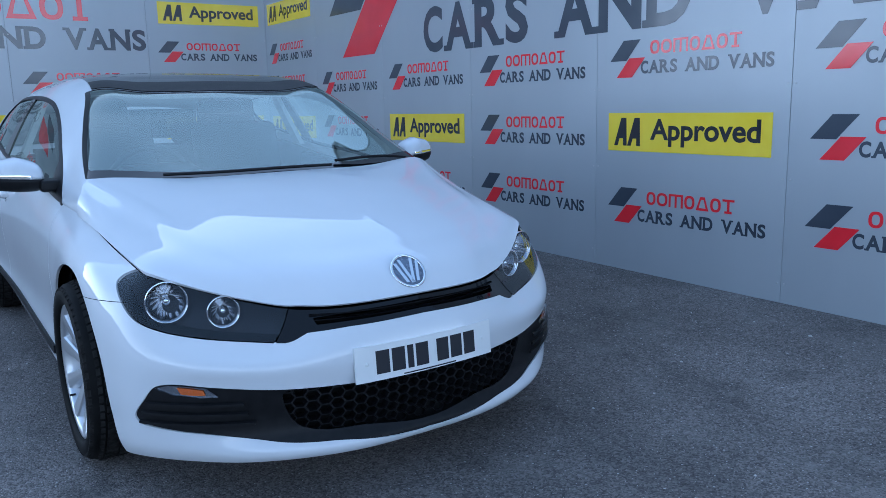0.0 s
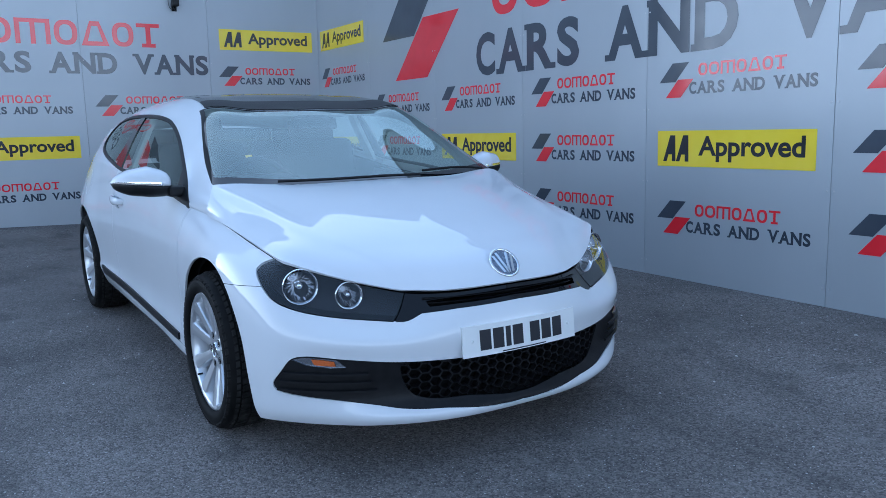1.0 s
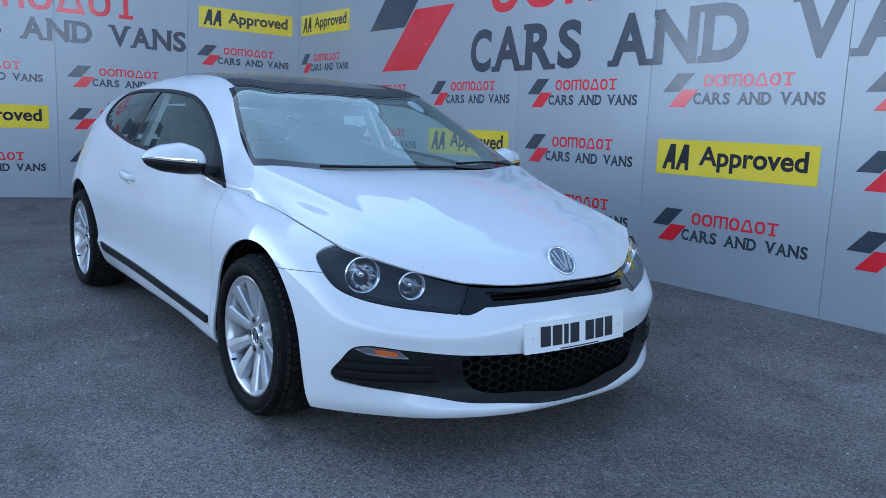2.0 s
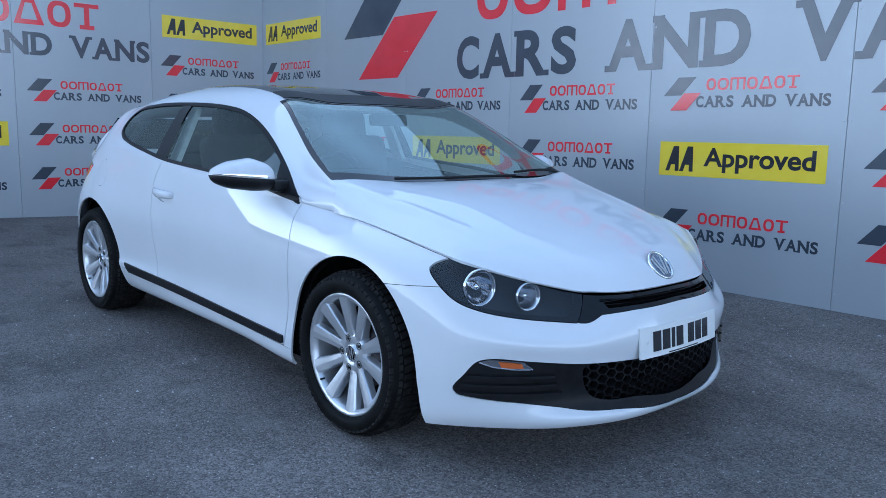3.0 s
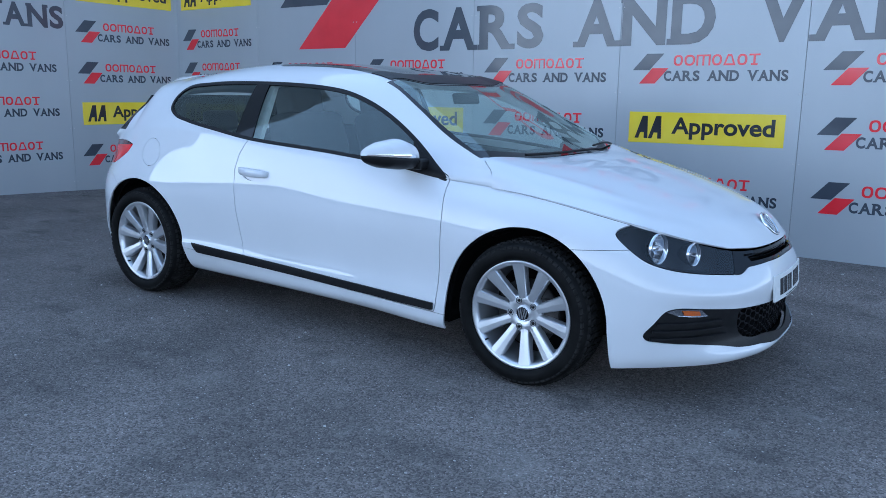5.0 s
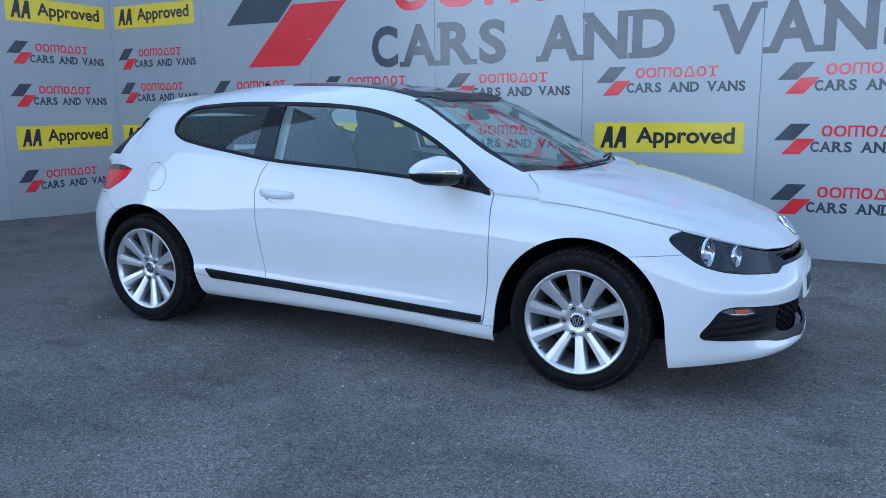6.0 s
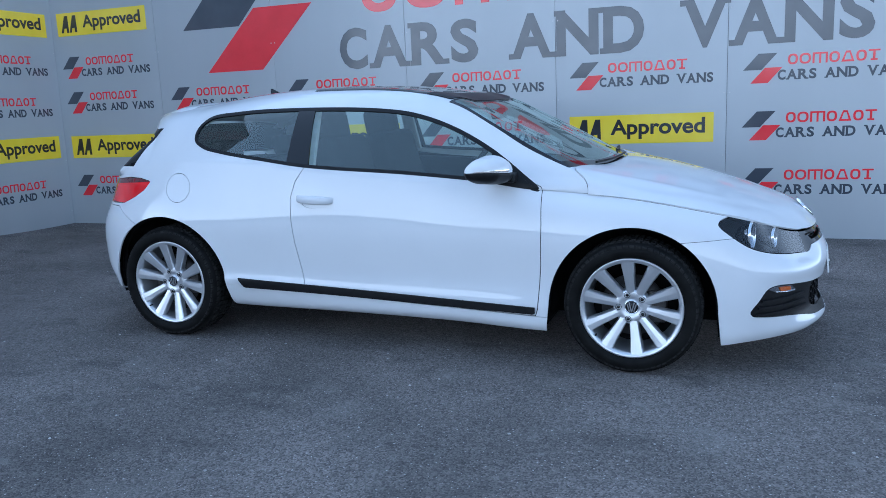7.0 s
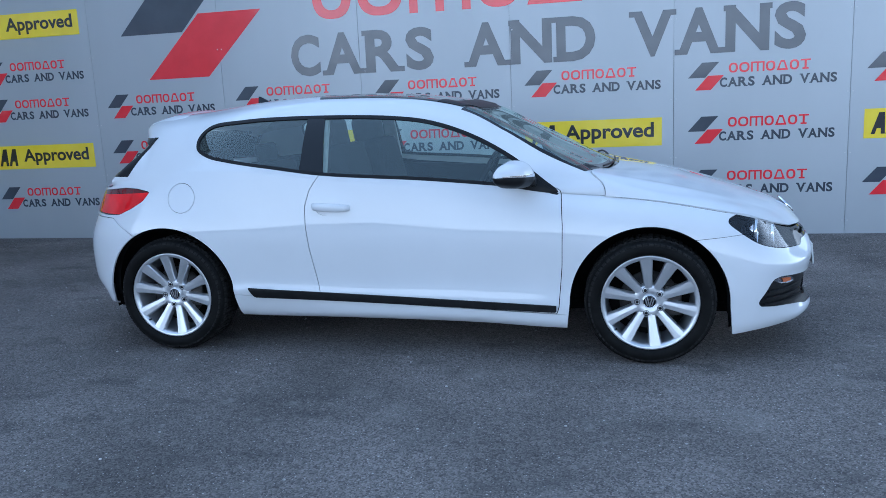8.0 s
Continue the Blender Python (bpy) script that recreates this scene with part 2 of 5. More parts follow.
def ring(bm, outer, inner, depth, place=None):
    """A flat frame between two outlines with as many points."""
    place = place or Matrix()
    n = len(outer)
    rows = [[bm.verts.new(place @ Vector((x, y, z))) for x, z in pts] for pts, y in ((outer, 0), (inner, 0), (inner, depth), (outer, depth))]
    for a, b in ((0, 1), (1, 2), (2, 3), (3, 0)):
        for i in range(n):
            j = (i + 1) % n
            bm.faces.new((rows[a][i], rows[a][j], rows[b][j], rows[b][i]))
    return bm


def thing(name, label, category, group="", place=None):
    ob = new(name)
    ob.empty_display_size = 0.1
    if place:
        ob.matrix_world = place
    return tagged(ob, label, category, group)


# ---- ground ----
def ground_height(x, y):
    """The tarmac rises a little towards the foot of the walls."""
    near_b = min(max((y - 1.3) / 1.4, 0), 1)
    near_a = min(max((-3.2 - x) / 2.4, 0), 1)
    foot_b = -0.03 + 0.0078 * (x + 5.7)
    foot_a = 0.055 - 0.031 * y
    near_b, near_a = near_b * near_b * (3 - 2 * near_b), near_a * near_a * (3 - 2 * near_a)
    far = 1.0 if abs(x) < 9 and abs(y) < 9 else 0.0
    return far * (near_b * foot_b + (1 - near_b) * near_a * min(max(foot_a, -0.03), 0.12))


def build_ground():
    near = [-9 + 0.25 * i for i in range(73)]
    out = [9.5, 12, 20, 40, 100, 300, 900]
    line = [-v for v in out[::-1]] + near + out
    verts = [(x, y, ground_height(x, y)) for x in line for y in line]
    n = len(line)
    faces = [(i * n + j, (i + 1) * n + j, (i + 1) * n + j + 1, i * n + j + 1) for i in range(n - 1) for j in range(n - 1)]
    ob = solid("ground", verts, faces, TARMAC, smooth=True)
    tagged(ob, "dark worn grey tarmac forecourt with dusty patches", "tarmac", kind="structure")


build_ground()


def build_gravel():
    """Loose pale chippings on the tarmac."""
    rng = random.Random(8)
    vs, fs = [], []
    for k in range(420):
        x, y = rng.uniform(-3.5, 4.5), rng.uniform(-4.6, 2.4)
        r, turn = rng.uniform(0.0025, 0.0065) * (1.5 if k % 23 == 0 else 1.0), rng.uniform(0, math.tau)
        z, m = ground_height(x, y), len(vs)
        for h, q in ((0.0, 1.0), (0.55, 0.85), (0.95, 0.4)):
            for i in range(5):
                a = turn + math.tau * i / 5
                e = r * q * rng.uniform(0.75, 1.2)
                vs.append((x + e * math.cos(a) * 1.3, y + e * math.sin(a), z - 0.001 + h * r))
        for row in (0, 5):
            fs += [(m + row + i, m + row + (i + 1) % 5, m + row + 5 + (i + 1) % 5, m + row + 5 + i) for i in range(5)]
        fs.append(tuple(m + 10 + i for i in range(5)))
    stone = material("pale_chippings", (0.42, 0.40, 0.38), 0.8)
    grain(stone, 30, (0.25, 0.24, 0.225), (0.58, 0.56, 0.53))
    ob = solid("loose_gravel", vs, fs, stone)
    tagged(ob, "loose pale stone chippings scattered on tarmac", "gravel", kind="stuff")


build_gravel()


# ---- far line of trees and roofs behind the camera's side of the yard ----
def build_backdrop():
    verts, faces = [], []
    n = 160
    for k in range(n + 1):
        a = radians(-200 + 220 * k / n)
        h = 2.7 + 0.9 * noise.noise((k * 0.11, 3.1, 0)) + 0.6 * noise.noise((k * 0.47, 7.7, 0)) + 0.4 * noise.noise((k * 1.3, 1.7, 0))
        verts += [(52 * math.cos(a), 52 * math.sin(a), -0.2), (52 * math.cos(a), 52 * math.sin(a), h)]
        if k:
            faces.append((2 * k - 2, 2 * k, 2 * k + 1, 2 * k - 1))
    m = material("far_trees", (0.05, 0.06, 0.045), 0.9)
    grain(m, 0.35, (0.03, 0.04, 0.025), (0.10, 0.10, 0.085))
    ob = solid("backdrop", verts, faces, m)
    tagged(ob, "far dark line of trees and roofs", "backdrop", kind="structure")


build_backdrop()

# ---- the two walls of grey panels ----
PITCH_A, PITCH, TOP, TOP_A = 1.48, 1.472, 4.1, 7.9
WALL_B, WALL_A, SEAM_B, SEAM_A = 2.773, -5.70, 0.18, 1.29
SLOPE_B = 0.0125                     # the panels follow the fall of the yard


def build_wall(name, label, place, first, last, seam, top, pitch):
    """A backing wall with a row of panels; local x runs along it, -y faces the yard."""
    bm = bmesh.new()
    box(bm, first, last, 0.012, 0.16, -0.3, top - 0.01)
    wall = part(name, bm, BACKING)
    wall.matrix_world = place
    tagged(wall, label, "wall", kind="structure")
    k = math.ceil((first - seam) / pitch)
    cuts = [first] + [seam + pitch * i for i in range(k, k + 12) if first < seam + pitch * i < last] + [last]
    shared = {}
    for a, b in zip(cuts, cuts[1:]):
        w = round(b - a - 0.003, 4)
        if w not in shared:
            bm = bmesh.new()
            box(bm, 0, w, 0.0, 0.012, -0.29, top, 0.0015)
            me = bpy.data.meshes.new("panel")
            bm.to_mesh(me)
            bm.free()
            me.materials.append(PANEL)
            shared[w] = me
        p = new("panel", shared[w])
        p.parent = wall
        p.location = (a + 0.0015, 0, 0)
    bm = bmesh.new()
    bmesh.ops.create_uvsphere(bm, u_segments=8, v_segments=5, radius=0.007)
    rivet = bpy.data.meshes.new("rivet")
    bm.to_mesh(rivet)
    bm.free()
    rivet.materials.append(STEEL)
    for c in cuts[1:-1]:
        for z in (0.12, 0.72, 1.25, 1.95, 2.7):
            for dx in (-0.022, 0.022):
                r = new("rivet", rivet)
                r.parent, r.location, r.scale = wall, (c + dx, -0.001, z), (1, 0.5, 1)
    bm = bmesh.new()
    box(bm, first, last, -0.02, 0.18, top, top + 0.03, 0.004)
    part("coping", bm, PANEL, wall)
    return wall, cuts


B_PLACE = pose(0, WALL_B, 0) @ pose(0, 0, 0, 0, -math.degrees(math.atan(SLOPE_B)), 0)
A_PLACE = pose(WALL_A, 0, 0, 0, 0, 90)
wall_b, cuts_b = build_wall("wall_north", "tall grey composite panel wall with printed vinyl signs", B_PLACE, -5.70, 5.0, SEAM_B, TOP, PITCH)
wall_a, cuts_a = build_wall("wall_west", "tall grey composite panel wall meeting another at a corner", A_PLACE, -4.7, 5.6, SEAM_A, TOP_A, PITCH_A)


# ---- vinyl graphics ----
def glyph(ch):
    """The built-in font's outline of one letter as a flat mesh scaled into a unit cell."""
    cu = bpy.data.curves.new("letter", "FONT")
    cu.body, cu.fill_mode, cu.offset, cu.resolution_u = ch, "BOTH", 0.035, 4
    ob = bpy.data.objects.new("letter", cu)
    scene.collection.objects.link(ob)
    bpy.context.view_layer.update()
    me = bpy.data.meshes.new_from_object(ob.evaluated_get(bpy.context.evaluated_depsgraph_get()))
    bpy.data.objects.remove(ob)
    vs = np.array([v.co for v in me.vertices])[:, :2]
    fs = [tuple(p.vertices) for p in me.polygons]
    bpy.data.meshes.remove(me)
    return vs, fs


GLYPHS = {c: glyph(c) for c in "CARSNDVpproved"}
# where slab feet sit on a letter: fraction across, 0 foot / 1 head
SLABS = {"A": ((0.07, 0), (0.93, 0)), "R": ((0.10, 0), (0.92, 0), (0.06, 1)), "N": ((0.09, 0), (0.09, 1), (0.91, 1)), "D": ((0.06, 0), (0.06, 1)), "V": ((0.07, 1), (0.93, 1)), "C": (), "S": ()}
WIDE = {"C": 0.80, "A": 1.02, "R": 0.96, "S": 0.72, "N": 1.02, "D": 0.95, "V": 1.0, " ": 0.42}


def words(text, width, height):
    """Capitals with slab feet, set to a width and a cap height; x, z outlines on y = 0."""
    gap = 0.11
    total = sum(WIDE[c] for c in text) + gap * (len(text) - 1)
    k = width / total
    verts, faces, x, feet = [], [], 0.0, 0
    for c in text:
        w = WIDE[c] * k
        if c != " ":
            vs, fs = GLYPHS[c]
            lo, hi = vs.min(0), vs.max(0)
            u = (vs - lo) / (hi - lo)
            n = len(verts)
            verts += [(x + a * w, 0.0, b * height) for a, b in u]
            faces += [tuple(n + i for i in f) for f in fs]
            for at, head in SLABS[c]:
                n, s, t = len(verts), 0.128 * height, 0.12 * height
                feet += 1
                lift = -0.0002 - 0.00015 * feet
                z0 = (height - t) if head else 0.0
                cx = x + at * w
                verts += [(cx - s, lift, z0), (cx + s, lift, z0), (cx + s, lift, z0 + t), (cx - s, lift, z0 + t)]
                faces.append((n, n + 1, n + 2, n + 3))
        x += w + gap * k
    return verts, faces


def plain_word(text, width, height):
    """Small letters of the built-in font in one line."""
    cu = bpy.data.curves.new("line", "FONT")
    cu.body, cu.fill_mode, cu.offset, cu.resolution_u = text, "BOTH", 0.026, 4
    ob = bpy.data.objects.new("line", cu)
    scene.collection.objects.link(ob)
    bpy.context.view_layer.update()
    me = bpy.data.meshes.new_from_object(ob.evaluated_get(bpy.context.evaluated_depsgraph_get()))
    bpy.data.objects.remove(ob)
    vs = np.array([v.co for v in me.vertices])[:, :2]
    fs = [tuple(p.vertices) for p in me.polygons]
    bpy.data.meshes.remove(me)
    lo, hi = vs.min(0), vs.max(0)
    u = (vs - lo) / (hi - lo)
    return [(a * width, 0.0, b * height) for a, b in u], fs


def slant(x0, z0, w, h, lean):
    return [(x0, z0), (x0 + w, z0), (x0 + w + lean, z0 + h), (x0 + lean, z0 + h)]


def oval(x, w, z0, height, n=28):
    """A plain rounded ring, as an outer and an inner outline."""
    def line(a, b, cx, cz):
        out = []
        for i in range(n):
            c, d = math.cos(i * math.tau / n), math.sin(i * math.tau / n)
            out.append((cx + a * math.copysign(abs(c) ** 0.8, c), cz + b * math.copysign(abs(d) ** 0.8, d)))
        return out
    t, cx, cz = 0.20 * height, x + w / 2, z0 + height / 2
    return line(w / 2, height / 2, cx, cz), line(w / 2 - t, height / 2 - t * 0.9, cx, cz)


def bar(x, w, z0, h):
    return [(x, z0), (x + w, z0), (x + w, z0 + h), (x, z0 + h)]


def mark(kind, x, w, z0, height):
    """One plain mark in the row that stands for the trader's name: a ring, a wedge, a ladder or an upright."""
    bm, t, lift = bmesh.new(), 0.20 * height, Matrix.Translation((0, -0.0003, 0))
    if kind == "ring":
        ring(bm, *oval(x, w, z0, height), 0.001)
    elif kind == "wedge":
        ring(bm, slant_sides(x, w, z0, height, 0.34), slant_sides(x + t * 1.25, w - t * 2.5, z0 + t * 0.9, height - t * 1.9, 0.40), 0.001)
    elif kind == "ladder":
        for u in (0.0, 0.5, 1.0):
            plate(bm, bar(x + u * (w - t * 0.9), t * 0.9, z0, height), 0.001)
        plate(bm, bar(x, w, z0 + height - t * 0.8, t * 0.8), 0.001, lift)
    else:
        plate(bm, bar(x + w / 2 - t / 2, t, z0, height), 0.001)
        for z, k in ((z0, 0.6), (z0 + height - t * 0.8, 1.0)):
            plate(bm, bar(x + w * (1 - k) / 2, w * k, z, t * 0.8), 0.001, lift)
    return bm


def slant_sides(x, w, z0, h, k):
    return [(x, z0), (x + w, z0), (x + w * (0.5 + k / 2), z0 + h), (x + w * (0.5 - k / 2), z0 + h)]


def make_logo(name, label, group, bars, blocks, text, ink):
    """Slanted slate and red bars, a row of plain red marks in place of the trader's name, and a line of slate capitals."""
    ob = thing(name, label, "wall sign", group)
    part("slate_bar", plate(bmesh.new(), slant(*bars[0]), 0.001), INK, ob)
    part("red_bar", plate(bmesh.new(), slant(*bars[1]), 0.001, Matrix.Translation((0, -0.0006, 0))), RED, ob)
    x, width, z0, height = blocks
    row = (("ring", 0.86), ("ring", 0.98), ("ladder", 1.28), ("ring", 0.88), ("wedge", 1.08), ("ring", 0.86), ("upright", 0.95))
    k = width / (sum(w for _, w in row) + 0.13 * 6)
    for kind, w in row:
        part("red_mark", mark(kind, x, w * k, z0, height), RED, ob)
        x += (w + 0.13) * k
    x, width, z0, height = text
    for word, at, wide in (("CARS", 0.0, 0.305), ("AND", 0.372, 0.252), ("VANS", 0.692, 0.308)):
        v, f = words(word, wide * width, height)
        solid("lettering", [(px + x + at * width, py, pz + z0) for px, py, pz in v], f, ink, ob, "slate slab-serif capitals reading " + word)
    return ob


def make_sign(name, label, group):
    """A yellow sign, 1.25 x 0.255 m: two dark wedges and one word."""
    ob = thing(name, label, "wall sign", group)
    bm = bmesh.new()
    box(bm, 0, 1.25, 0, 0.003, 0, 0.255, 0.0008)
    part("board", bm, YELLOW, ob)
    for x in (0.055, 0.172):
        bm = plate(bmesh.new(), [(x, 0.036), (x + 0.032, 0.036), (x + 0.048, 0.085), (x + 0.080, 0.085), (x + 0.081, 0.036), (x + 0.113, 0.036), (x + 0.107, 0.222), (x + 0.062, 0.222)], 0.001, Matrix.Translation((0, -0.0015, 0)))
        part("dark_wedge", bm, BLACKINK, ob)
    v, f = plain_word("Approved", 0.81, 0.178)
    solid("lettering", [(x + 0.37, -0.0012, z + 0.038) for x, y, z in v], f, BLACKINK, ob, "dark letters reading Approved")
    return ob


LOGO = make_logo("small_logo_sign", "slate and red vinyl logo with capital lettering on grey panel", "small logos on the walls",
                 ((0.0, 0.11, 0.145, 0.132, 0.118), (0.06, 0.0, 0.135, 0.125, 0.11)), (0.345, 0.675, 0.142, 0.086), (0.27, 0.965, 0.020, 0.084), INK)
SIGN = make_sign("approved_sign", "yellow vinyl sign with dark lettering on grey panel", "yellow signs on the walls")
used = {"LOGO": False, "SIGN": False}


def put(ob, key, m):
    if used[key]:
        copy_thing(ob, m)
    else:
        ob.matrix_world = m
        used[key] = True


# columns on the long wall: what hangs there, and the height of its lower edge (local)
FULL = (("SIGN", 2.20), ("LOGO", 1.725), ("LOGO", 1.33), ("SIGN", 0.815), ("LOGO", 0.375))
PLAIN = (("LOGO", 1.315), ("LOGO", 0.84), ("LOGO", 0.36))
MIXED = (("LOGO", 1.325), ("SIGN", 0.837), ("LOGO", 0.345))
SKIN = -0.002
for i, column in ((-4, FULL), (-3, PLAIN), (-2, MIXED), (-1, PLAIN), (0, MIXED), (1, PLAIN), (2, MIXED)):
    for key, z in column:
        at = SEAM_B + PITCH * i + (0.125 if key == "LOGO" else 0.12)
        put(LOGO if key == "LOGO" else SIGN, key, B_PLACE @ pose(at, SKIN - (0.002 if key == "SIGN" else 0), z))
A_FULL = (("SIGN", 2.12), ("LOGO", 1.675), ("LOGO", 1.22), ("SIGN", 0.755), ("LOGO", 0.29))
for i, column in ((0, A_FULL), (-1, PLAIN), (-2, MIXED), (-3, PLAIN)):
    for key, z in column:
        at = SEAM_A + PITCH_A * i + (0.11 if key == "LOGO" else 0.14)
        put(LOGO if key == "LOGO" else SIGN, key, A_PLACE @ pose(at, SKIN - (0.002 if key == "SIGN" else 0), z))
big = make_logo("large_logo_sign", "very large slate and red vinyl logo with capital lettering", "",
                ((-3.86, 2.145, 0.70, 0.62, 0.58), (-3.585, 1.69, 0.68, 0.625, 0.62)), (-1.74, 3.55, 2.165, 0.46), (-2.0, 4.75, 1.635, 0.40), INK)
big.matrix_world = B_PLACE @ pose(0, SKIN, 0)
k = 0.6
big2 = make_logo("large_logo_sign", "large slate and red vinyl logo with capital lettering", "",
                 tuple((x * k - 0.38, (z - 1.635) * k + 1.80, w * k, h * k, n * k) for x, z, w, h, n in ((-3.86, 2.145, 0.70, 0.62, 0.58), (-3.585, 1.69, 0.68, 0.625, 0.62))),
                 (-1.74 * k - 0.38, 3.55 * k, 0.53 * k + 1.80, 0.46 * k), (-2.0 * k - 0.38, 4.75 * k, 1.80, 0.40 * k), INK)
big2.matrix_world = A_PLACE @ pose(0, SKIN, 0)


# ---- small lamp on the wall, above the lettering ----
def build_wall_lamp():
    ob = thing("wall_lamp", "small black bracket lamp with loose cable fixed to wall", "lamp")
    bm = bmesh.new()
    box(bm, 0.03, 0.11, -0.038, 0.038, 0.03, 0.16, 0.008)
    part("housing", bm, MATT, ob, "black housing")
    bm = bmesh.new()
    box(bm, 0.111, 0.115, -0.030, 0.030, 0.045, 0.145, 0.0015)
    part("lens", bm, GLOSS, ob, "dark glass front")
    bm = bmesh.new()
    box(bm, 0.004, 0.032, -0.012, 0.012, 0.0, 0.07, 0.003)
    box(bm, 0.032, 0.075, -0.010, 0.010, -0.012, 0.012, 0.003)
    part("bracket", bm, MATT, ob, "black bracket")
    bm = bmesh.new()
    box(bm, 0.0, 0.004, -0.03, 0.03, -0.02, 0.09, 0.001)
    part("back_plate", bm, MATT, ob)
    bm = bmesh.new()
    n, m = 14, 8
    rows = []
    for k in range(n + 1):
        u = k / n
        c = Vector((0.02 + 0.03 * math.sin(math.pi * u), -0.085 * math.sin(math.pi * u) ** 0.7 * (1 - 0.2 * u), -0.005 + 0.42 * u * u))
        rows.append([bm.verts.new(c + Vector((0.0, 0.004 * math.cos(math.tau * j / m), 0.004 * math.sin(math.tau * j / m)))) for j in range(m)])
    for p, q in zip(rows, rows[1:]):
        for j in range(m):
            bm.faces.new((p[j], p[(j + 1) % m], q[(j + 1) % m], q[j]))
    part("cable", bm, MATT, ob, "loose black cable", True)
    return ob


build_wall_lamp().matrix_world = pose(WALL_A + 0.001, 0.90, 2.575)

# ---- the car: x ahead, y to its left, origin on the ground midway between the axles ----
AXLE, HUB_Y, HUB_Z, TYRE_R = 1.289, 0.80, 0.305, 0.317


def bend(knots, pts, t):
    """Smooth curve through points at given knots (cubic, with tangents from the neighbours)."""
    knots, pts, t = np.asarray(knots, float), np.asarray(pts, float), np.asarray(t, float)
    d = np.diff(pts, axis=0) / np.diff(knots)[:, None]
    h = np.diff(knots)
    tan = np.empty_like(pts)
    tan[1:-1] = (d[:-1] * h[1:, None] + d[1:] * h[:-1, None]) / (h[1:] + h[:-1])[:, None]
    tan[0], tan[-1] = 1.5 * d[0] - 0.5 * tan[1], 1.5 * d[-1] - 0.5 * tan[-2]
    i = np.clip(np.searchsorted(knots, t, side="right") - 1, 0, len(h) - 1)
    u = ((t - knots[i]) / h[i])[:, None]
    hh = h[i][:, None]
    return (2 * u**3 - 3 * u**2 + 1) * pts[i] + (u**3 - 2 * u**2 + u) * hh * tan[i] + (3 * u**2 - 2 * u**3) * pts[i + 1] + (u**3 - u**2) * hh * tan[i + 1]


def even(knots, pts, start=True, end=True):
    """Adds the mirror images of the points next to the middle, so that the line crosses it squarely."""
    knots, pts, turn = list(knots), list(map(tuple, pts)), (1, -1, 1)
    if start:
        knots, pts = [2 * knots[0] - knots[1]] + knots, [tuple(a * b for a, b in zip(pts[1], turn))] + pts
    if end:
        knots, pts = knots + [2 * knots[-1] - knots[-2]], pts + [tuple(a * b for a, b in zip(pts[-2], turn))]
    return knots, pts


def loft(knots, rails, ts, across, vs):
    """A grid of points from rails (lines along the body) at ts along and vs across."""
    lines = np.stack([bend(*even(knots, r), ts) for r in rails])
    n, m = len(rails), len(ts)
    return bend(across, lines.reshape(n, m * 3), vs).reshape(len(vs), m, 3)


def spread(marks, step):
    """Parameter values between the marks, at about that step, the marks included."""
    out = [marks[0]]
    for a, b in zip(marks, marks[1:]):
        k = max(1, round((b - a) / step))
        out += [a + (b - a) * (j + 1) / k for j in range(k)]
    return np.array(out)


class Sheet:
    """A surface in pieces: points, faces, and two values carried at the points."""

    def __init__(self):
        self.v, self.w, self.faces = [], [], []

    def add(self, pts, w, b, shared=None):
        """Adds a grid; shared: ids of points that its first row takes over."""
        m, n = pts.shape[:2]
        ids = np.zeros((m, n), int)
        for i in range(m):
            for j in range(n):
                if i == 0 and shared is not None:
                    ids[i, j] = shared[j]
                    continue
                ids[i, j] = len(self.v)
                self.v.append(tuple(pts[i, j]))
                self.w.append((w[i, j], b[i, j]))
        self.faces += [(ids[i, j], ids[i + 1, j], ids[i + 1, j + 1], ids[i, j + 1]) for i in range(m - 1) for j in range(n - 1)]
        return ids

    def cut(self, faces, value):
        """Splits faces along value = 0; returns those inside (value < 0) and outside."""
        val = value(np.array(self.v), np.array(self.w))
        val = np.where(np.abs(val) < 1e-6, 1e-6, val)
        made, inside, outside = {}, [], []

        def cross(a, b):
            key = (min(a, b), max(a, b))
            if key not in made:
                u = val[a] / (val[a] - val[b])
                self.v.append(tuple(pa + (pb - pa) * u for pa, pb in zip(self.v[a], self.v[b])))
                self.w.append(tuple(p + (q - p) * u for p, q in zip(self.w[a], self.w[b])))
                made[key] = len(self.v) - 1
            return made[key]

        for f in faces:
            signs = [val[i] < 0 for i in f]
            if all(signs):
                inside.append(f)
            elif not any(signs):
                outside.append(f)
            else:
                one, two = [], []
                for k, i in enumerate(f):
                    j = f[(k + 1) % len(f)]
                    (one if val[i] < 0 else two).append(i)
                    if (val[i] < 0) != (val[j] < 0):
                        c = cross(i, j)
                        one.append(c)
                        two.append(c)
                if len(one) > 2:
                    inside.append(tuple(one))
                if len(two) > 2:
                    outside.append(tuple(two))
        return inside, outside

    def parts(self, faces):
        """Points and faces of some of the faces alone."""
        ids = sorted({i for f in faces for i in f})
        at = {i: k for k, i in enumerate(ids)}
        return [self.v[i] for i in ids], [tuple(at[i] for i in f) for f in faces]


def outline(pts, step=0.01, sharp=False):
    """A closed smooth line through points, as a polygon."""
    p = np.array(pts, float)
    if sharp:
        return p
    q = np.vstack([p[-2:], p, p[:3]])
    k = np.concatenate([[0], np.cumsum(np.maximum(np.linalg.norm(np.diff(q, axis=0), axis=1), 1e-4) ** 0.6)])
    t = np.concatenate([np.linspace(k[i], k[i + 1], max(3, int(np.linalg.norm(q[i + 1] - q[i]) / step)), endpoint=False) for i in range(2, 2 + len(p))])
    return bend(k, q, t)


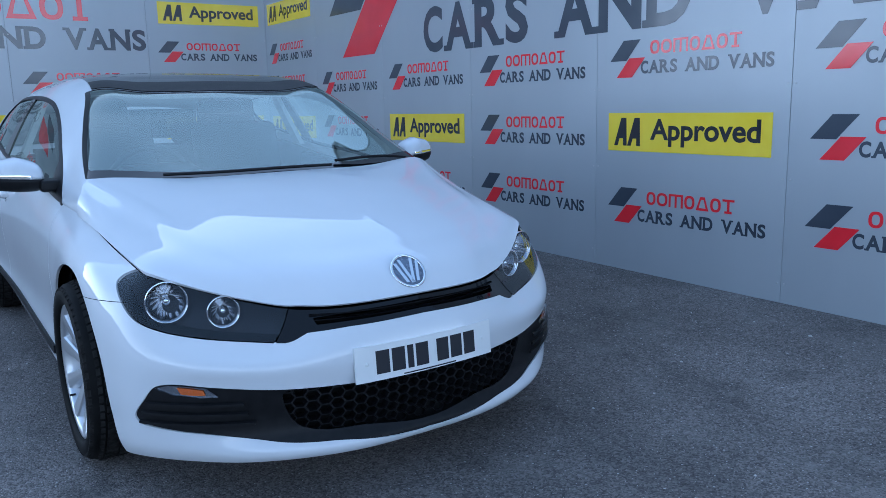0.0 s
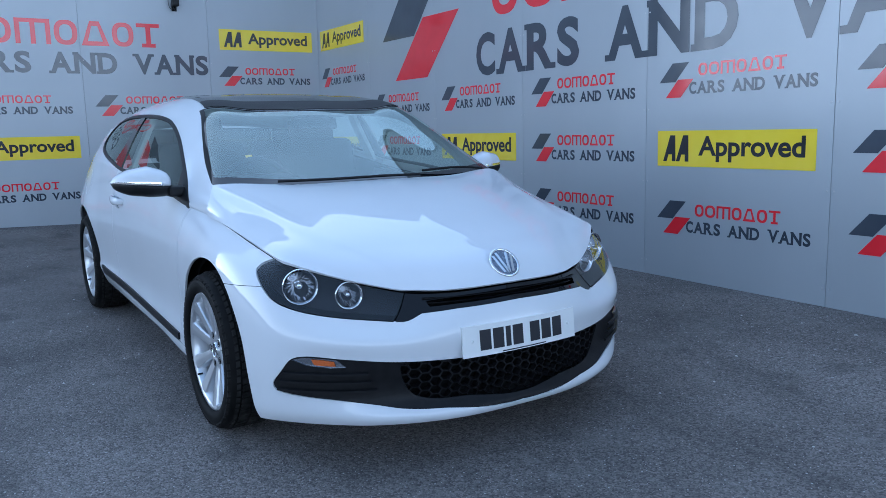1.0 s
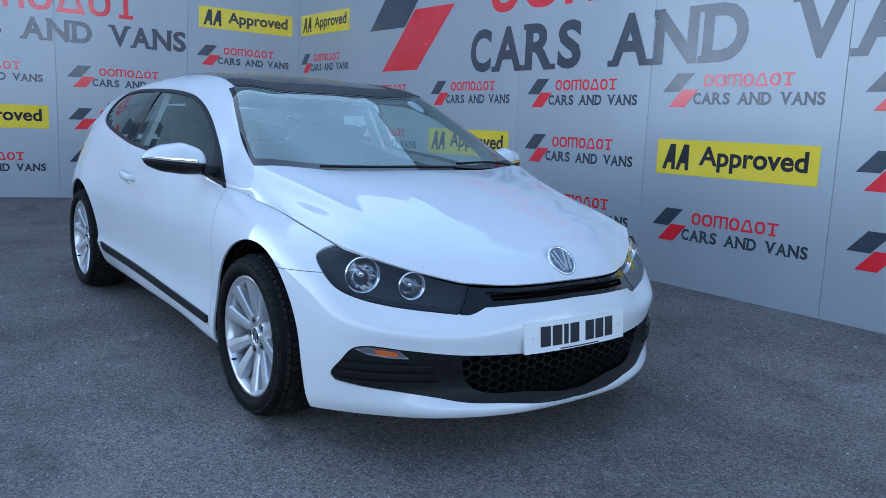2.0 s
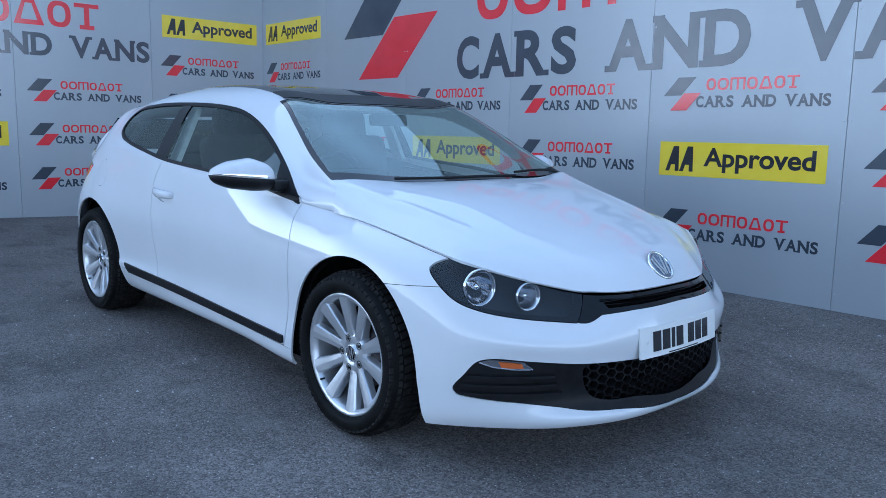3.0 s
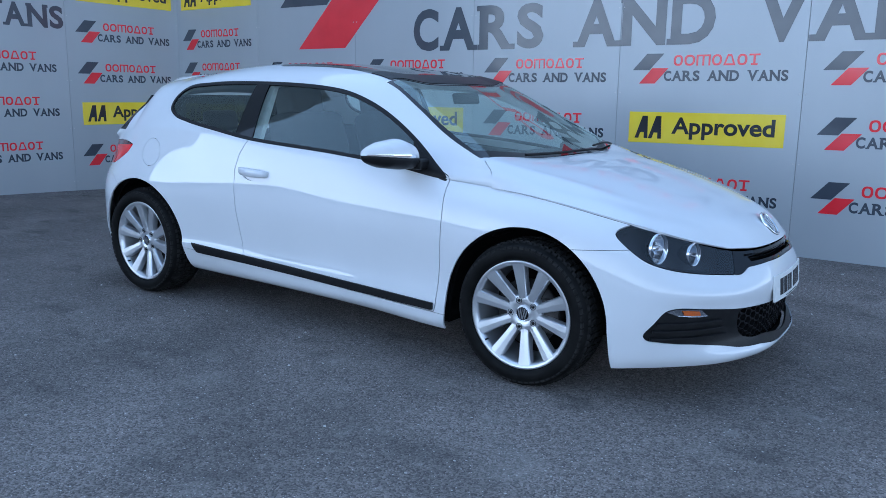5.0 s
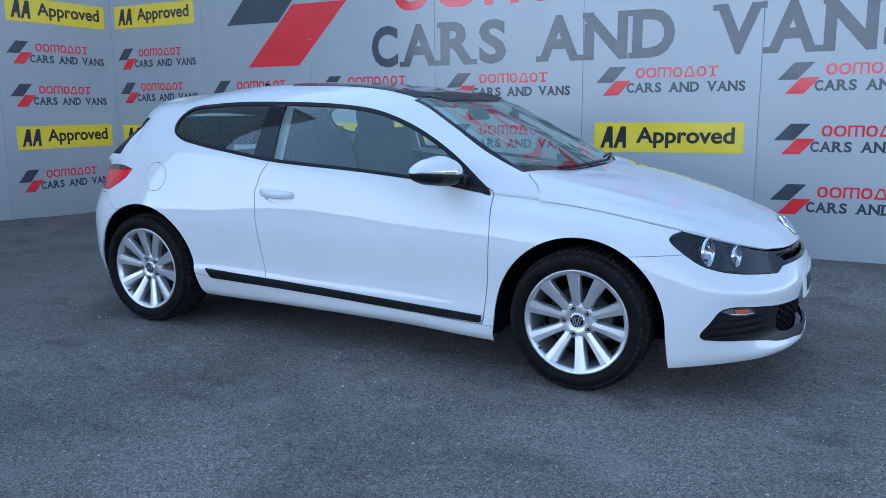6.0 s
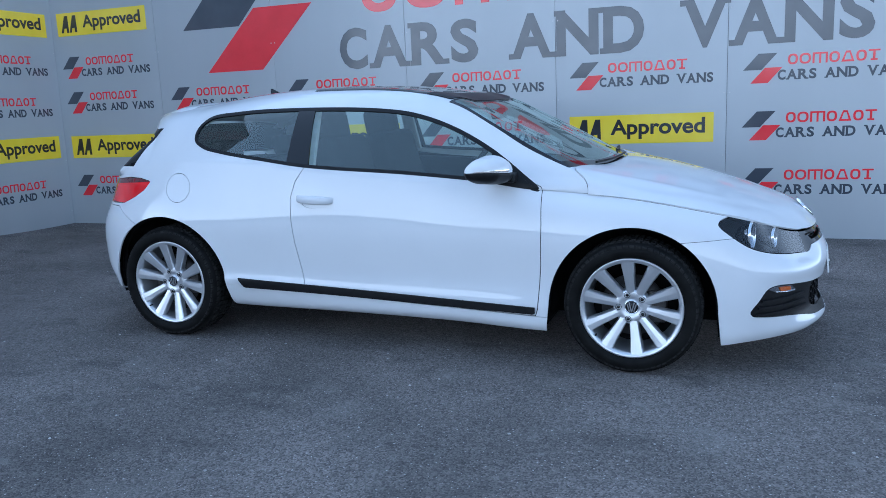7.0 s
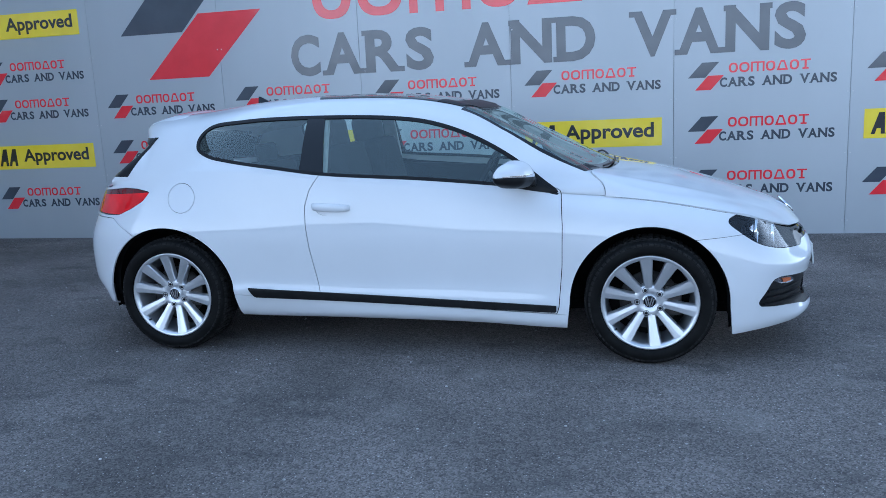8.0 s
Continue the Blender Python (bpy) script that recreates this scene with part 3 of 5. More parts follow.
def distance(poly, at):
    """Signed distance from points to a polygon, less than 0 inside."""
    a, b = poly, np.roll(poly, -1, axis=0)
    best = np.full(len(at), 1e9)
    odd = np.zeros(len(at), bool)
    for (ax, ay), (bx, by) in zip(a, b):
        dx, dy = bx - ax, by - ay
        u = np.clip(((at[:, 0] - ax) * dx + (at[:, 1] - ay) * dy) / max(dx * dx + dy * dy, 1e-12), 0, 1)
        best = np.minimum(best, (at[:, 0] - ax - u * dx) ** 2 + (at[:, 1] - ay - u * dy) ** 2)
        hit = ((ay > at[:, 1]) != (by > at[:, 1])) & (at[:, 0] < dx * (at[:, 1] - ay) / (dy if abs(dy) > 1e-12 else 1e-12) + ax)
        odd ^= hit
    return np.where(odd, -1, 1) * np.sqrt(best)


# lines along the body, from the middle of the nose round the right side to the middle of the tail
UNDER_LIP = [(2.168, 0, .167), (2.146, -.28, .166), (2.052, -.53, .166), (1.925, -.695, .166), (1.775, -.805, .157), (1.67, -.84, .145), (1.29, -.86, .17), (.91, -.865, .165), (.4, -.85, .18), (-.2, -.85, .188), (-.87, -.85, .19), (-1.29, -.85, .2), (-1.69, -.82, .235), (-1.77, -.72, .22), (-1.88, -.48, .22), (-1.95, 0, .22)]
LOWER_LIP = [(2.18, 0, 0.196), (2.158, -0.28, 0.195), (2.066, -0.535, 0.197), (1.938, -0.708, 0.204), (1.79, -0.82, 0.2), (1.675, -0.855, 0.19), (1.29, -0.875, 0.22), (0.93, -0.887, 0.2), (0.4, -0.885, 0.215), (-0.2, -0.885, 0.22), (-0.85, -0.885, 0.225), (-1.29, -0.9, 0.24), (-1.7, -0.85, 0.25), (-1.782, -0.74, 0.24), (-1.905, -0.5, 0.24), (-1.975, 0, 0.24)]
SILL_LINE = [(2.145, 0, 0.255), (2.125, -0.27, 0.255), (2.045, -0.525, 0.26), (1.935, -0.712, 0.27), (1.795, -0.828, 0.28), (1.67, -0.865, 0.27), (1.29, -0.885, 0.27), (0.93, -0.893, 0.27), (0.4, -0.897, 0.285), (-0.2, -0.902, 0.3), (-0.85, -0.922, 0.32), (-1.29, -0.928, 0.3), (-1.69, -0.875, 0.3), (-1.802, -0.768, 0.3), (-1.935, -0.53, 0.3), (-2.005, 0, 0.3)]
BUMPER_LINE = [(2.166, 0, 0.4), (2.148, -0.265, 0.395), (2.062, -0.515, 0.395), (1.94, -0.708, 0.41), (1.803, -0.832, 0.4), (1.67, -0.872, 0.4), (1.29, -0.895, 0.42), (0.93, -0.885, 0.42), (0.4, -0.886, 0.42), (-0.2, -0.895, 0.42), (-0.85, -0.919, 0.42), (-1.29, -0.937, 0.42), (-1.68, -0.892, 0.42), (-1.832, -0.788, 0.42), (-1.975, -0.55, 0.42), (-2.045, 0, 0.42)]
WAIST_LINE = [(2.176, 0, 0.47), (2.158, -0.26, 0.465), (2.075, -0.5, 0.455), (1.955, -0.7, 0.47), (1.8, -0.828, 0.5), (1.66, -0.868, 0.54), (1.29, -0.9, 0.6), (0.95, -0.893, 0.6), (0.4, -0.895, 0.6), (-0.2, -0.905, 0.6), (-0.85, -0.929, 0.62), (-1.29, -0.947, 0.64), (-1.66, -0.895, 0.62), (-1.822, -0.796, 0.6), (-1.975, -0.55, 0.6), (-2.045, 0, 0.6)]
SHOULDER_LINE = [(2.155, 0, 0.545), (2.135, -0.25, 0.54), (2.05, -0.46, 0.515), (1.92, -0.67, 0.55), (1.775, -0.8, 0.615), (1.64, -0.838, 0.665), (1.29, -0.868, 0.735), (1, -0.865, 0.755), (0.4, -0.877, 0.77), (-0.2, -0.89, 0.79), (-0.85, -0.903, 0.82), (-1.29, -0.908, 0.83), (-1.58, -0.865, 0.8), (-1.742, -0.78, 0.78), (-1.925, -0.55, 0.78), (-2.005, 0, 0.78)]
BELT_LINE = [(2.115, 0, 0.61), (2.085, -0.24, 0.605), (2, -0.42, 0.612), (1.87, -0.61, 0.665), (1.745, -0.745, 0.715), (1.6, -0.768, 0.745), (1.29, -0.79, 0.8), (1.07, -0.795, 0.825), (0.4, -0.853, 0.875), (-0.2, -0.868, 0.92), (-0.85, -0.87, 0.985), (-1.29, -0.855, 0.985), (-1.55, -0.82, 0.935), (-1.672, -0.78, 0.905), (-1.835, -0.6, 0.89), (-1.955, 0, 0.9)]
LINES = [np.array(r, float) for r in (UNDER_LIP, LOWER_LIP, SILL_LINE, BUMPER_LINE, WAIST_LINE, SHOULDER_LINE, BELT_LINE)]
plan = LINES[4][:, :2]
KNOTS = np.concatenate([[0], np.cumsum(np.linalg.norm(np.diff(plan, axis=0), axis=1))])
LEVEL = [0, 0.6, 1.3, 2.6, 3.4, 4.4, 5.4]
walk_along = spread(list(KNOTS), 0.012)
walk_up = spread(LEVEL, 0.065)
SIDE_PTS = loft(KNOTS, LINES, walk_along, LEVEL, walk_up)
BODY = Sheet()
side_ids = BODY.add(SIDE_PTS, np.tile(walk_along, (len(walk_up), 1)), np.zeros(SIDE_PTS.shape[:2]))
PLAN = np.column_stack([bend(KNOTS, plan, np.linspace(0, KNOTS[-1], 900))])
PLAN_AT = np.linspace(0, KNOTS[-1], 900)


def girth(x, y):
    """How far round the plan a place lies, from the middle of the nose."""
    return PLAN_AT[np.argmin((PLAN[:, 0] - x) ** 2 + (PLAN[:, 1] - y) ** 2)]


# the bonnet, from the screen to the nose
BONNET_A = spread([0.01, 1, 2, 3, 3.7, 4.185], 0.06)
BONNET_ACROSS = [0, 0.6, 1.15, 1.4, 1.75, 3.2, 5]
BONNET_B = spread([0.014, 0.6, 1.15, 1.4, 1.75, 3.2, 5], 0.07)


def bonnet_points():
    """Rows across the bonnet: edge, flank, foot and top of the crease, inner slope, half way, middle."""
    rear = [(1.072, -.795, .825), (1.057, -.776, .893), (1.030, -.748, .916), (1.007, -.732, .924), (1.03, -.67, .929), (1.118, -.40, .932), (1.16, 0, .934)]
    mid1 = [(1.29, -.79, .80), (1.30, -.752, .828), (1.305, -.692, .848), (1.31, -.655, .865), (1.325, -.60, .869), (1.40, -.37, .880), (1.43, 0, .884)]
    mid2 = [(1.55, -.772, .755), (1.56, -.712, .780), (1.573, -.637, .795), (1.582, -.60, .802), (1.60, -.54, .804), (1.66, -.33, .812), (1.69, 0, .814)]
    mid3 = [(1.68, -.757, .729), (1.72, -.68, .742), (1.76, -.575, .742), (1.78, -.53, .741), (1.80, -.48, .743), (1.86, -.29, .747), (1.89, 0, .748)]
    mid4 = [(1.722, -.751, .72), (1.80, -.652, .703), (1.885, -.52, .690), (1.92, -.455, .684), (1.945, -.40, .685), (2.005, -.26, .686), (2.035, 0, .687)]
    nose = [(1.745, -.745, .715), (1.865, -.612, .667), (1.96, -.485, .631), (1.998, -.425, .617), (2.028, -.37, .613), (2.085, -.245, .609), (2.114, 0, .612)]
    rows = np.array([rear, mid1, mid2, mid3, mid4, nose], float)
    n = len(BONNET_ACROSS)
    g = bend([0, 1, 2, 3, 3.7, 4.2], rows.reshape(6, -1), BONNET_A).reshape(len(BONNET_A), n, 3)
    return np.stack([bend(*even(BONNET_ACROSS, r, start=False), BONNET_B) for r in g])


# pillars, screen, roof and hatch: belt, cant rail, glass edge, half way, middle
SCREEN_PILLARS = [
    [(1.07, -.795, .825), (1.05, -.777, .895), (1.0, -.735, .938), (1.10, -.40, .928), (1.14, 0, .931)],
    [(.86, -.835, .845), (.80, -.782, .925), (.78, -.69, 1.048), (.845, -.38, 1.044), (.87, 0, 1.057)],
    [(.55, -.848, .866), (.57, -.735, 1.075), (.57, -.635, 1.162), (.61, -.36, 1.160), (.62, 0, 1.177)],
    [(.2, -.86, .89), (.34, -.69, 1.19), (.36, -.575, 1.268), (.38, -.33, 1.274), (.385, 0, 1.286)],
]
ROOF_ARCHES = [
    [(0, -.863, .905), (.05, -.668, 1.262), (.10, -.545, 1.325), (.1, -.3, 1.341), (.1, 0, 1.347)],
    [(-.45, -.869, .940), (-.45, -.655, 1.285), (-.45, -.53, 1.348), (-.45, -.3, 1.372), (-.45, 0, 1.38)],
    [(-.9, -.87, .987), (-.9, -.66, 1.272), (-.9, -.52, 1.325), (-.9, -.3, 1.35), (-.9, 0, 1.358)],
    [(-1.2, -.86, .99), (-1.2, -.66, 1.235), (-1.2, -.5, 1.288), (-1.2, -.28, 1.316), (-1.2, 0, 1.324)],
]
HATCH_ARCHES = [
    [(-1.42, -.841, .962), (-1.43, -.662, 1.195), (-1.54, -.52, 1.235), (-1.65, -.27, 1.257), (-1.69, 0, 1.263)],
    [(-1.45, -.837, .957), (-1.47, -.655, 1.178), (-1.575, -.52, 1.215), (-1.685, -.27, 1.240), (-1.725, 0, 1.247)],
    [(-1.51, -.83, .945), (-1.495, -.69, 1.130), (-1.58, -.53, 1.155), (-1.67, -.27, 1.175), (-1.705, 0, 1.182)],
    [(-1.61, -.805, .922), (-1.605, -.715, 1.04), (-1.70, -.53, 1.06), (-1.80, -.27, 1.08), (-1.84, 0, 1.09)],
    [(-1.68, -.78, .905), (-1.695, -.735, .95), (-1.78, -.54, .955), (-1.89, -.27, .96), (-1.93, 0, .965)],
]


def upper_points():
    rows = np.array(SCREEN_PILLARS + ROOF_ARCHES + HATCH_ARCHES, float)
    k = np.concatenate([[0], np.cumsum(np.linalg.norm(np.diff(rows[:, 1], axis=0), axis=1))])
    fine = np.linspace(0, k[-1], 2000)
    belt_x = np.minimum.accumulate(bend(k, rows[:, 0], fine)[:, 0])
    cols = [j for j, w in enumerate(walk_along) if KNOTS[7] <= w <= KNOTS[13]]
    base = SIDE_PTS[-1][cols]
    a = np.interp(-base[:, 0], -belt_x, fine)
    a[0], a[-1] = 0.0, k[-1]
    lines = [base] + [bend(k, rows[:, j], a) for j in range(1, 5)]
    across = [0, 1.5, 2.3, 3.6, 5]
    b = spread(across, 0.055)
    cells = [bend(*even(across, [ln[c] for ln in lines], start=False), b) for c in range(len(cols))]
    return np.stack(cells, axis=1), np.tile(walk_along[cols], (len(b), 1)), np.tile(b[:, None], (1, len(cols))), cols


UP_PTS, UP_W, UP_B, up_cols = upper_points()
BODY.add(UP_PTS, UP_W, UP_B, shared=[side_ids[-1][c] for c in up_cols])

# the bonnet's rear edge keeps to the foot of the screen
bp = bonnet_points()
rear_at = np.interp(BONNET_B, [0, 0.6, 1.4, 3.2, 5], [0, 1.5, 2.3, 3.6, 5])
foot = np.column_stack([np.interp(rear_at, UP_B[:, 0], UP_PTS[:, 0, k]) for k in range(3)]) + np.array([0.0025, 0, -0.001])
shift = foot - bp[0]
for k, a in enumerate(BONNET_A):
    if a < 1:
        bp[k] += shift * ((1 - a) ** 2 if k else 1.0)
BONNET = Sheet()
BONNET.add(bp.transpose(1, 0, 2), np.zeros(bp.shape[:2]).T, np.zeros(bp.shape[:2]).T)
CAR = thing("car", "white three-door coupe with silver ten-spoke wheels parked on tarmac", "car", place=Matrix.Translation((0, -0.009, 0)) @ Matrix.Diagonal((1, 0.989, 1, 1)))


def join_halves(v, f):
    """Both halves as one, welded along the middle."""
    v, f = list(v), list(f)
    n, twin = len(v), {}
    for i in range(n):
        x, y, z = v[i]
        if abs(y) < 1e-4:
            twin[i] = i
        else:
            twin[i] = len(v)
            v.append((x, -y, z))
    return v, f + [tuple(twin[i] for i in g[::-1]) for g in f]


def lifted(v, f, by):
    """Points moved along their normals."""
    v = np.array(v, float)
    n = np.zeros_like(v)
    for g in f:
        p = v[list(g)]
        a = np.cross(p[1] - p[0], p[2] - p[0]) if len(g) == 3 else np.cross(p[2] - p[0], p[3] - p[1])
        for i in g:
            n[i] += a
    n /= np.maximum(np.linalg.norm(n, axis=1), 1e-12)[:, None]
    return [tuple(p) for p in v + n * by]


def skin(name, sheet, faces, mat, label="", thick=0.009, parent=None, join=False, lift=0.0, twin=True):
    """A panel cut from a sheet: one across the middle, or one for each side."""
    v, f = sheet.parts(faces)
    if lift:
        v = lifted(v, f, lift)
        if join:
            v = [(x, 0.0 if abs(y) < 0.004 else y, z) for x, y, z in v]
    sets = [join_halves(v, f)] if join else ([(v, f), ([(x, -y, z) for x, y, z in v], [g[::-1] for g in f])] if twin else [(v, f)])
    made = []
    for vv, ff in sets:
        ob = solid(name, vv, ff, mat, parent or CAR, label, True)
        if thick:
            s = ob.modifiers.new("thickness", "SOLIDIFY")
            s.thickness, s.offset, s.use_even_offset = thick, -1.0, False
            e = ob.modifiers.new("crisp_edges", "EDGE_SPLIT")
            e.split_angle = radians(38)
        made.append(ob)
    return made


GAP = 0.0016


def gapped(sheet, faces, value, gap=GAP):
    """Splits faces with an open joint between the two lots."""
    inside, rest = sheet.cut(faces, lambda v, w: value(v, w) + gap)
    _, outside = sheet.cut(rest, lambda v, w: value(v, w) - gap)
    return inside, outside


def on_wrap(poly):
    return lambda v, w: np.maximum(np.where((v[:, 0] > 0.9) | (v[:, 0] < -1.2), distance(poly, np.column_stack([w[:, 0], v[:, 2]])), 1.0), (w[:, 1] - 0.02) * 0.3)


def on_side(poly):
    return lambda v, w: distance(poly, v[:, [0, 2]]) + np.where(w[:, 1] > 2.0, 1.0, 0.0) + np.where(v[:, 1] > -0.45, 1.0, 0.0)


def rounded(poly, keep):
    """Corners of an outline cut twice, but for those kept."""
    held = [np.array((girth(x, y), z)) for x, y, z in keep]
    pts = [np.array(p) for p in poly]
    for _ in range(3):
        out = []
        for i, p in enumerate(pts):
            if any(np.linalg.norm(p - h) < 1e-3 for h in held):
                out.append(p)
            else:
                out += [p * 0.75 + pts[i - 1] * 0.25, p * 0.75 + pts[(i + 1) % len(pts)] * 0.25]
        pts = out
    return np.array(pts)


# outlines on the wrapped body
C = -0.06                                            # beyond the middle of the nose
g3 = lambda pts: [(p[0], p[1]) if len(p) == 2 else (girth(p[0], p[1]), p[2]) for p in pts]
LOWER = outline(g3([(C, .376), (2.132, -.263, .383), (2.08, -.456, .39), (2.015, -.626, .406), (1.925, -.758, .415), (1.888, -.793, .403), (1.853, -.822, .357), (1.814, -.838, .302), (1.83, -.83, .283), (1.869, -.805, .277), (1.955, -.724, .266), (2.0, -.664, .261), (2.07, -.519, .240), (2.115, -.432, .222), (2.145, -.314, .212), (C, .210)]))
COMB = outline(g3([(C, .366), (2.09, -.430, .380), (2.095, -.445, .374), (2.088, -.425, .319), (2.10, -.395, .266), (2.12, -.345, .247), (2.145, -.219, .239), (C, .237)]))
HEADLAMP = outline(g3([(1.675, -.817, .687), (1.684, -.797, .704), (1.70, -.784, .715), (1.75, -.760, .735), (1.83, -.69, .71), (1.905, -.598, .67), (1.967, -.508, .645), (2.012, -.432, .64), (2.024, -.463, .563), (2.040, -.49, .5225), (1.979, -.598, .535), (1.919, -.688, .550), (1.865, -.753, .566), (1.80, -.805, .593), (1.736, -.822, .637)]), sharp=True)
HEADLAMP = rounded(HEADLAMP, ((2.012, -.432, .64), (2.024, -.463, .563), (2.040, -.49, .5225)))
SURROUND = outline(g3([(2.013, -.431, .66), (2.024, -.463, .563), (2.041, -.489, .5225), (2.056, -.460, .521), (2.064, -.437, .527), (2.070, -.396, .5455), (2.115, -.26, .556), (C, .562), (C, .66)]), sharp=True)
SLOT = outline(g3([(2.048, -.368, .583), (2.086, -.24, .594), (C, .601), (C, .577), (2.108, -.26, .570), (2.068, -.36, .565)]), sharp=True)
TAIL_LAMP = outline(g3([(-1.406, -.879, .882), (-1.45, -.87, .835), (-1.53, -.86, .795), (-1.62, -.845, .757), (-1.73, -.80, .750), (-1.91, -.60, .756), (-1.91, -.56, .868), (-1.79, -.71, .884), (-1.635, -.811, .900), (-1.52, -.845, .898)]), sharp=True)
DOOR = np.array([(.853, .86), (.858, .84), (.866, .69), (.864, .49), (.848, .28), (.838, .243), (.4, .263), (-.404, .299), (-.413, .34), (-.428, .415), (-.457, .568), (-.473, .69), (-.476, .796), (-.448, .885), (-.40, .955), (-.37, .99), (0.0, 1.0), (.5, .95), (.70, .915), (.80, .885)])
FLAP = np.array([(-1.180 + .079 * math.cos(i * math.tau / 40), .848 + .079 * math.sin(i * math.tau / 40)) for i in range(40)])
CUP = np.array([(-.335 + .078 * math.cos(i * math.tau / 36), .776 + .030 * math.sin(i * math.tau / 36)) for i in range(36)])
GLAZING = outline([(-1.121, 1.102), (-1.128, 1.162), (-1.081, 1.221), (-.882, 1.252), (-.457, 1.263), (-.012, 1.247), (.171, 1.221), (.383, 1.152), (.59, 1.045), (.765, .918), (.843, .853), (.53, .888), (.18, .919), (-.39, .955), (-.661, .991), (-.927, 1.030), (-1.051, 1.058)], sharp=False)
STRIP = np.array([(.835, .286), (-.42, .340), (-.822, .358), (-.785, .308), (-.42, .297), (.835, .251)])


def arch(v, w):
    out = np.full(len(v), 1.0)
    for cx, cz, r in ((AXLE - 0.004, 0.302, 0.384), (-AXLE + 0.002, 0.305, 0.384)):
        dx, dz = v[:, 0] - cx, v[:, 2] - cz
        round_part = np.hypot(dx, dz) - r
        leg = np.abs(dx) - r - np.maximum(-dz, 0) * 0.10
        out = np.minimum(out, np.where(dz > 0, round_part, leg))
    return np.where(v[:, 1] < -0.45, out, 1.0)


def screen(v, w):
    """The windscreen: inside its side edges, below the header."""
    header = 0.43 - 0.10 * (v[:, 1] / 0.56) ** 2
    return np.maximum(np.maximum(header - v[:, 0], (2.14 - w[:, 1]) * 0.11), v[:, 0] - 1.14 + 0.145 * (v[:, 1] / 0.7) ** 2)


def sky_roof(v, w):
    header = 0.43 - 0.10 * (v[:, 1] / 0.56) ** 2
    rear = -0.56 + 0.06 * (v[:, 1] / 0.5) ** 2
    return np.maximum(np.maximum(v[:, 0] - header + 0.004, rear - v[:, 0]), (2.32 - w[:, 1]) * 0.11)


def hatch_glass(v, w):
    top = 1.135 + 0.06 * (1 - (v[:, 1] / 0.7) ** 2)
    return np.maximum(np.maximum(v[:, 2] - top, 0.975 - v[:, 2]), np.maximum((1.12 - w[:, 1]) * 0.15, v[:, 0] + 1.25))


rest, body = BODY.cut(BODY.faces, arch)
lower, body = BODY.cut(body, on_wrap(LOWER))
comb, fog_panel = BODY.cut(lower, on_wrap(COMB))
lamp, body = gapped(BODY, body, on_wrap(HEADLAMP), 0.0015)
surround, body = gapped(BODY, body, on_wrap(SURROUND), 0.001)
slot, surround = BODY.cut(surround, on_wrap(SLOT))
tail, body = gapped(BODY, body, on_wrap(TAIL_LAMP), 0.0015)
flap, body = gapped(BODY, body, on_side(FLAP), 0.0013)
glazing, body = BODY.cut(body, on_side(GLAZING))
wind, body = BODY.cut(body, screen)
roof_glass, body = BODY.cut(body, sky_roof)
rear_glass, body = BODY.cut(body, hatch_glass)
hatch_edge, body = BODY.cut(body, lambda v, w: np.maximum(np.maximum(v[:, 0] + 1.406 + (1.166 - v[:, 2]) * 0.704, np.abs(v[:, 2] - 1.063) - 0.104), (0.06 - w[:, 1]) * 0.2))
door, body = gapped(BODY, body, on_side(DOOR), 0.002)
recess, door = BODY.cut(door, on_side(CUP))
bumper, body = gapped(BODY, body, lambda v, w: np.maximum(v[:, 2] - 0.62 - 0.08 * (v[:, 0] - 1.5), 1.29 - v[:, 0]), 0.0011)
rear_bumper, body = gapped(BODY, body, lambda v, w: np.maximum(np.maximum(v[:, 2] - 0.735 + 0.6 * np.maximum(v[:, 0] + 1.63, 0), v[:, 0] + 1.29), w[:, 1] - 0.01))
sill, body = gapped(BODY, body, lambda v, w: np.maximum(v[:, 2] - 0.279 + 0.045 * v[:, 0], np.abs(v[:, 0]) - 1.1), 0.0012)
wing, body = gapped(BODY, body, lambda v, w: np.maximum(0.80 - v[:, 0], (w[:, 1] - 0.06) * 0.05), 0.0015)

skin("front_bumper", BODY, bumper, PAINT, join=True)
skin("wing", BODY, wing, PAINT)
DOORS = skin("door", BODY, door, PAINT)
skin("handle_recess", BODY, recess, PAINT, "shallow painted recess", lift=-0.011)
skin("sill", BODY, sill, PAINT)
skin("rear_bumper", BODY, rear_bumper, PAINT, join=True)
skin("body_shell", BODY, body, PAINT, join=True)
skin("bonnet", BONNET, BONNET.faces, PAINT, join=True)
skin("fuel_flap", BODY, flap, PAINT)
skin("lower_air_panel", BODY, fog_panel, MATT, "black grained plastic", join=True, lift=-0.006)
skin("grille_surround", BODY, surround, GLOSS, "gloss black plastic", join=True, lift=-0.002)
tail_top, tail = BODY.cut(tail, lambda v, w: 0.872 + 0.06 * (v[:, 0] + 1.5) - v[:, 2])
tail_low, tail = BODY.cut(tail, lambda v, w: np.maximum(v[:, 2] - 0.757, v[:, 0] + 1.62))
TAILS = skin("tail_lamp", BODY, tail, TAIL, "deep red lamp lens")
for s, lens in zip((0, 1), TAILS):
    for name, faces, mat, label in (("upper_lens", tail_top, TAIL_DARK, "dark red upper lens"), ("reversing_window", tail_low, TAIL_DARK, "smoked reversing lamp window")):
        v, f = BODY.parts(faces)
        solid(name, [(x, -y if s else y, z) for x, y, z in v], [g[::-1] for g in f] if s else f, mat, lens, label, True)
skin("sunroof_glass", BODY, roof_glass, TINTED, "dark tinted glass roof", 0, join=True, lift=0.001)
